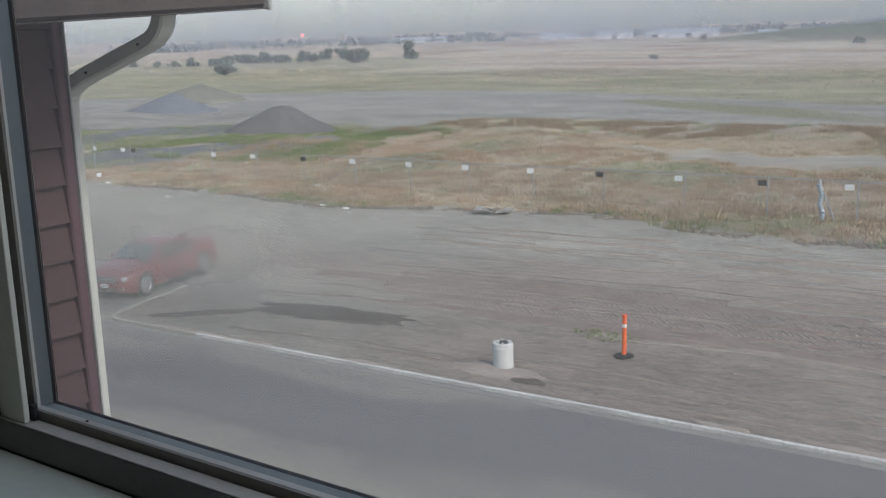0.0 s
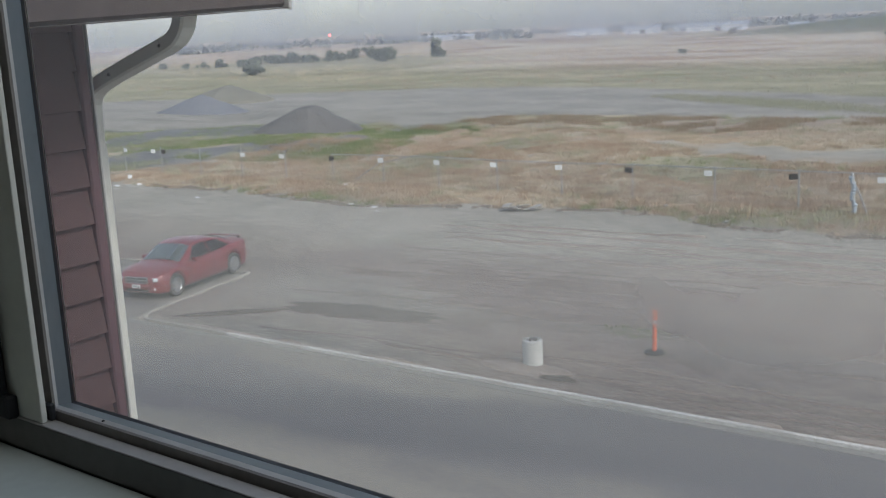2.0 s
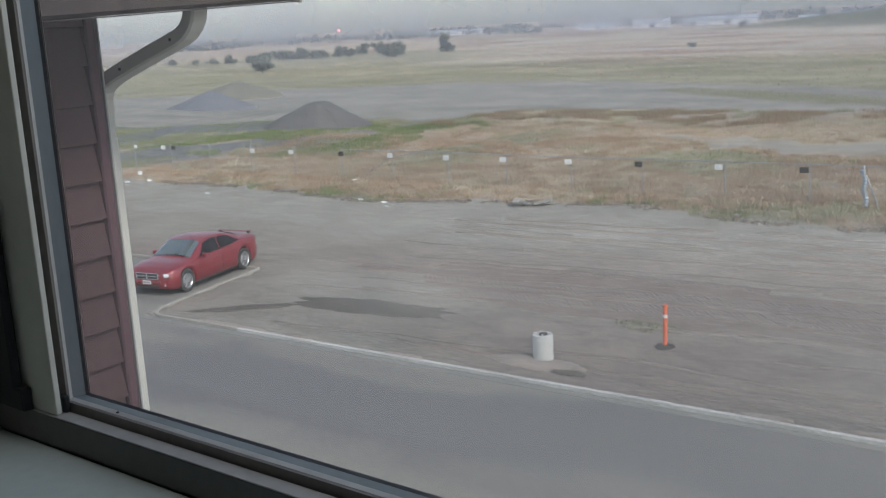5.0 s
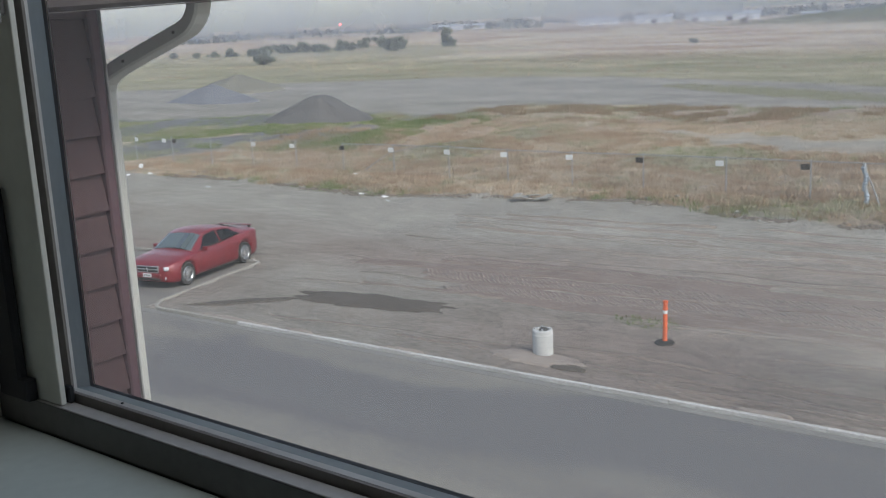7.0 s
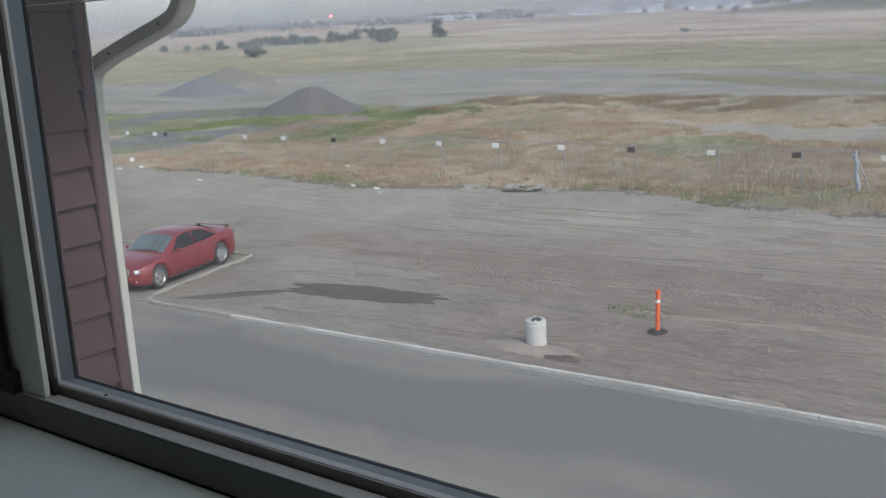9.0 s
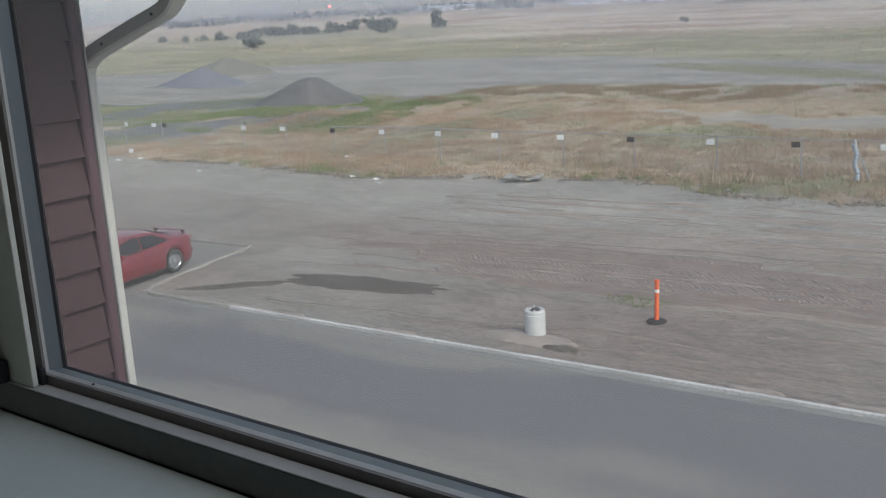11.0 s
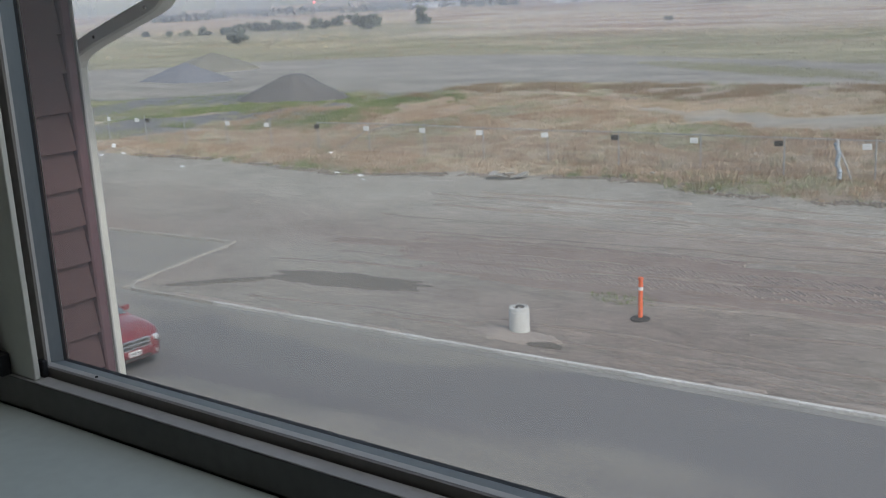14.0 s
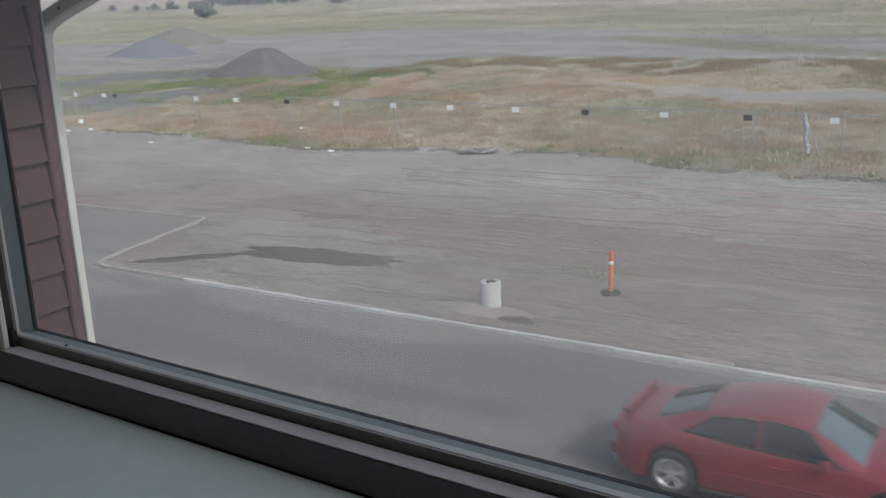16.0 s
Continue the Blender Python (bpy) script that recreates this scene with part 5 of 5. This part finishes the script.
    part("front_bumper", box(2.38, 2.525, -0.50, 0.50, 0.40, 0.52, 0.05, seg=3), RED, car, smooth=True)
    plate = part("number_plate", box(2.527, 2.54, -0.155, 0.155, 0.405, 0.515, 0.004), WHITE, car, "blank pale number plate")
    for y in (-0.10, -0.035, 0.035, 0.10):
        part("plate_bar", box(2.541, 2.543, y - 0.02, y + 0.02, 0.43, 0.49), DARKPLATE, plate)
    part("rear_bumper", box(-2.64, -2.50, -0.70, 0.70, 0.40, 0.58, 0.05, seg=3), RED, car, smooth=True)
    part("underbody", box(-2.2, 1.9, -0.62, 0.62, 0.19, 0.66), BLACK, car)
    wing = part("rear_wing", box(-2.46, -2.32, -0.66, 0.66, 1.14, 1.162, 0.01, seg=2), RED, car)
    for y in (-0.56, 0.56):
        part("wing_post", box(-2.45, -2.34, y - 0.03, y + 0.03, 1.06, 1.166, 0.012), BLACK, wing, "dark wing support")
    part("bonnet_scoop", box(1.45, 1.95, -0.22, 0.22, -0.012, 0.012, 0.008), RED, car, at=Matrix.Translation((0, 0, 0.948)) @ Matrix.Rotation(radians(8), 4, "Y"))
    part("wiper", sweep([(1.13, 0.50, 1.035), (1.07, 0.1, 1.075), (1.10, -0.25, 1.065)], 0.008, 0.008, Vector((0, 0, 1))), BLACK, car)
    part("aerial", lathe([(0.012, 0), (0.004, 0.03), (0.003, 0.2), (0, 0.2)], 6, m=Matrix.Translation((-1.0, 0, 1.395))), BLACK, car)
    for o in list(car.children):
        xs = [(o.matrix_basis @ v.co).x for v in o.data.vertices]
        mid = (min(xs) + max(xs)) / 2
        if mid > 1.98:
            o.matrix_basis = Matrix.Translation((-0.18, 0, 0)) @ o.matrix_basis
        elif mid < -2.2:
            o.matrix_basis = Matrix.Translation((0.07, 0, 0)) @ o.matrix_basis
    wheels = []
    for x in AXLES:
        for sg in (1, -1):
            w = new("wheel")
            w.parent = car
            wheel_parts(w, sg)
            wheels.append((w, x, sg * 0.80))
    return car, wheels


CAR, WHEELS = build_car()


# ---- airborne dust and stand-in haze ----
# HAZE carries the bluish tint of distant air and sky in its colour
HAZE = veil("distance_haze", (0.59, 0.615, 0.745), 1.0, 0.02)
PUFF = veil("drifting_dust", (0.55, 0.53, 0.485), 1.0, 0.16)


def haze_curtain(y, x0, x1, h, cover, bend, foot=3.0):
    """A standing sheet that imitates distance haze, gently curved, fading out at its foot and top."""
    verts, faces, cov, nx, nz_ = [], [], [], 60, 16
    for j in range(nz_ + 1):
        v = j / nz_
        for i in range(nx + 1):
            u = i / nx
            x = x0 + (x1 - x0) * u
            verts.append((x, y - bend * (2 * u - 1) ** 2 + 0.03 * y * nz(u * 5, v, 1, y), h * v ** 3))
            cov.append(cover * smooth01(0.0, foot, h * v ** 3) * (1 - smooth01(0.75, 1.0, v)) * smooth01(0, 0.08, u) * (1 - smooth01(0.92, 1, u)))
    for j in range(nz_):
        for i in range(nx):
            k = j * (nx + 1) + i
            faces.append((k, k + 1, k + nx + 2, k + nx + 1))
    me = raw("haze_sheet", verts, faces, HAZE, True)
    at = me.color_attributes.new("cover", "FLOAT_COLOR", "POINT")
    at.data.foreach_set("color", np.repeat(np.array(cov, np.float32)[:, None], 4, 1).ravel())
    return tagged(new("haze_sheet", me), "translucent sheet standing in for pale dusty haze over the plain", "dust", kind="stuff")


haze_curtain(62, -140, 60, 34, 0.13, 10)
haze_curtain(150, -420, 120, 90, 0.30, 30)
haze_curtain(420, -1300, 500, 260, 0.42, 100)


def puff(w, h, cover, seed, deep=1.5):
    """One drifting cloud of dust: a bulging, ragged translucent body, thinning to nothing at its rim."""
    verts, faces, cov, nu, nv = [], [], [], 36, 20
    for j in range(nv + 1):
        for i in range(nu + 1):
            a, b = 2 * i / nu - 1, 2 * j / nv - 1
            r = math.hypot(a, b)
            x, z = a * w / 2, (b + 1) * h / 2
            y = deep * (nz(a * 1.5, b * 1.5, 1, seed) - (1 - min(1, r)) * 1.2)
            ragged = r * (1 + 0.35 * nz(a * 2.2, b * 2.2, 1, seed + 5))
            verts.append((x, y, z - 0.12 * h))
            cov.append(cover * (1 - smooth01(0.0, 0.95, ragged)) * smooth01(0.0, 0.3, (b + 1) / 2 - 0.06) * (1 - smooth01(0.55, 0.98, max(abs(a), b))))
    for j in range(nv):
        for i in range(nu):
            k = j * (nu + 1) + i
            faces.append((k, k + 1, k + nu + 2, k + nu + 1))
    me = raw("dust_cloud", verts, faces, PUFF, True)
    at = me.color_attributes.new("cover", "FLOAT_COLOR", "POINT")
    at.data.foreach_set("color", np.repeat(np.array(cov, np.float32)[:, None], 4, 1).ravel())
    return tagged(new("dust_cloud", me), "drifting translucent cloud of beige road dust", "dust cloud", "dust behind the car")


# rows of (start x, start y, drift x, drift y per second), width, height, cover
CLOUDS = [
    (puff(24, 6.0, 0.55, 1), -21.0, 19.6, 7.0, -0.1),
    (puff(24, 5.5, 0.42, 2), -28.0, 19.6, 4.8, -0.05),
    (puff(34, 5.5, 0.34, 3), -24.0, 15.0, 5.0, -0.1),
    (puff(30, 10, 0.36, 4), -42.0, 20.5, 0.55, -0.05),
    (puff(12, 3.6, 0.36, 5), -40.5, 20.6, 5.1, -0.05),
    (puff(20, 7, 0.24, 6), -58.0, 20.0, 3.2, -0.2),
    (puff(22, 6, 0.24, 7), -74.0, 16.6, 4.2, -0.15),
]

# ---- what moves ----
CAR_ROWS = [
    (0.0, -26.15, 22.2, -79), (7.6, -26.15, 22.2, -79), (8.0, -26.1, 22.0, -79), (8.4, -25.9, 21.66, -79), (9.0, -25.75, 21.1, -80),
    (9.2, -25.6, 20.9, -80.5), (10.3, -25.58, 19.7, -83), (11.4, -25.56, 18.5, -84), (11.8, -25.5, 17.95, -84), (12.2, -25.25, 17.3, -82),
    (12.6, -24.8, 16.45, -74), (13.0, -24.2, 15.5, -56), (13.3, -23.2, 14.75, -36), (13.6, -22.2, 14.3, -18), (13.9, -20.95, 14.1, -7), (14.1, -19.4, 14.05, -3),
    (14.3, -17.75, 14.1, -1), (14.4, -16.85, 14.12, 0), (14.8, -13.35, 14.2, 0), (15.2, -9.9, 14.2, 1), (15.6, -6.67, 14.23, 1), (15.8, -5.1, 14.25, 1), (16.0, -3.42, 14.27, 1),
]


def motions():
    walk(CAR, [(t, pose(x, y, 0.0, 0, 0, a)) for t, x, y, a in CAR_ROWS])
    for w, wx, wy in WHEELS:
        rows, roll_angle, last = [(0.0, pose(wx, wy, R_WHEEL))], 0.0, None
        for k in range(225, 481):
            t = k / 30.0
            for a, b in zip(CAR_ROWS, CAR_ROWS[1:]):
                if a[0] <= t <= b[0] + 1e-6:
                    u = (t - a[0]) / (b[0] - a[0])
                    here = (a[1] + (b[1] - a[1]) * u, a[2] + (b[2] - a[2]) * u)
                    break
            if last:
                roll_angle += math.degrees(math.hypot(here[0] - last[0], here[1] - last[1]) / R_WHEEL)
            last = here
            if k == 225 or k > 228:
                rows.append((t, pose(wx, wy, R_WHEEL, 0, roll_angle, 0)))
        walk(w, rows)
    for c, x, y, vx, vy in CLOUDS:
        walk(c, [(t, pose(x + vx * t, y + vy * t, 0, 0, 0, 6 + 0.4 * t)) for t in (0.0, 4.0, 8.0, 12.0, 16.0)])


motions()
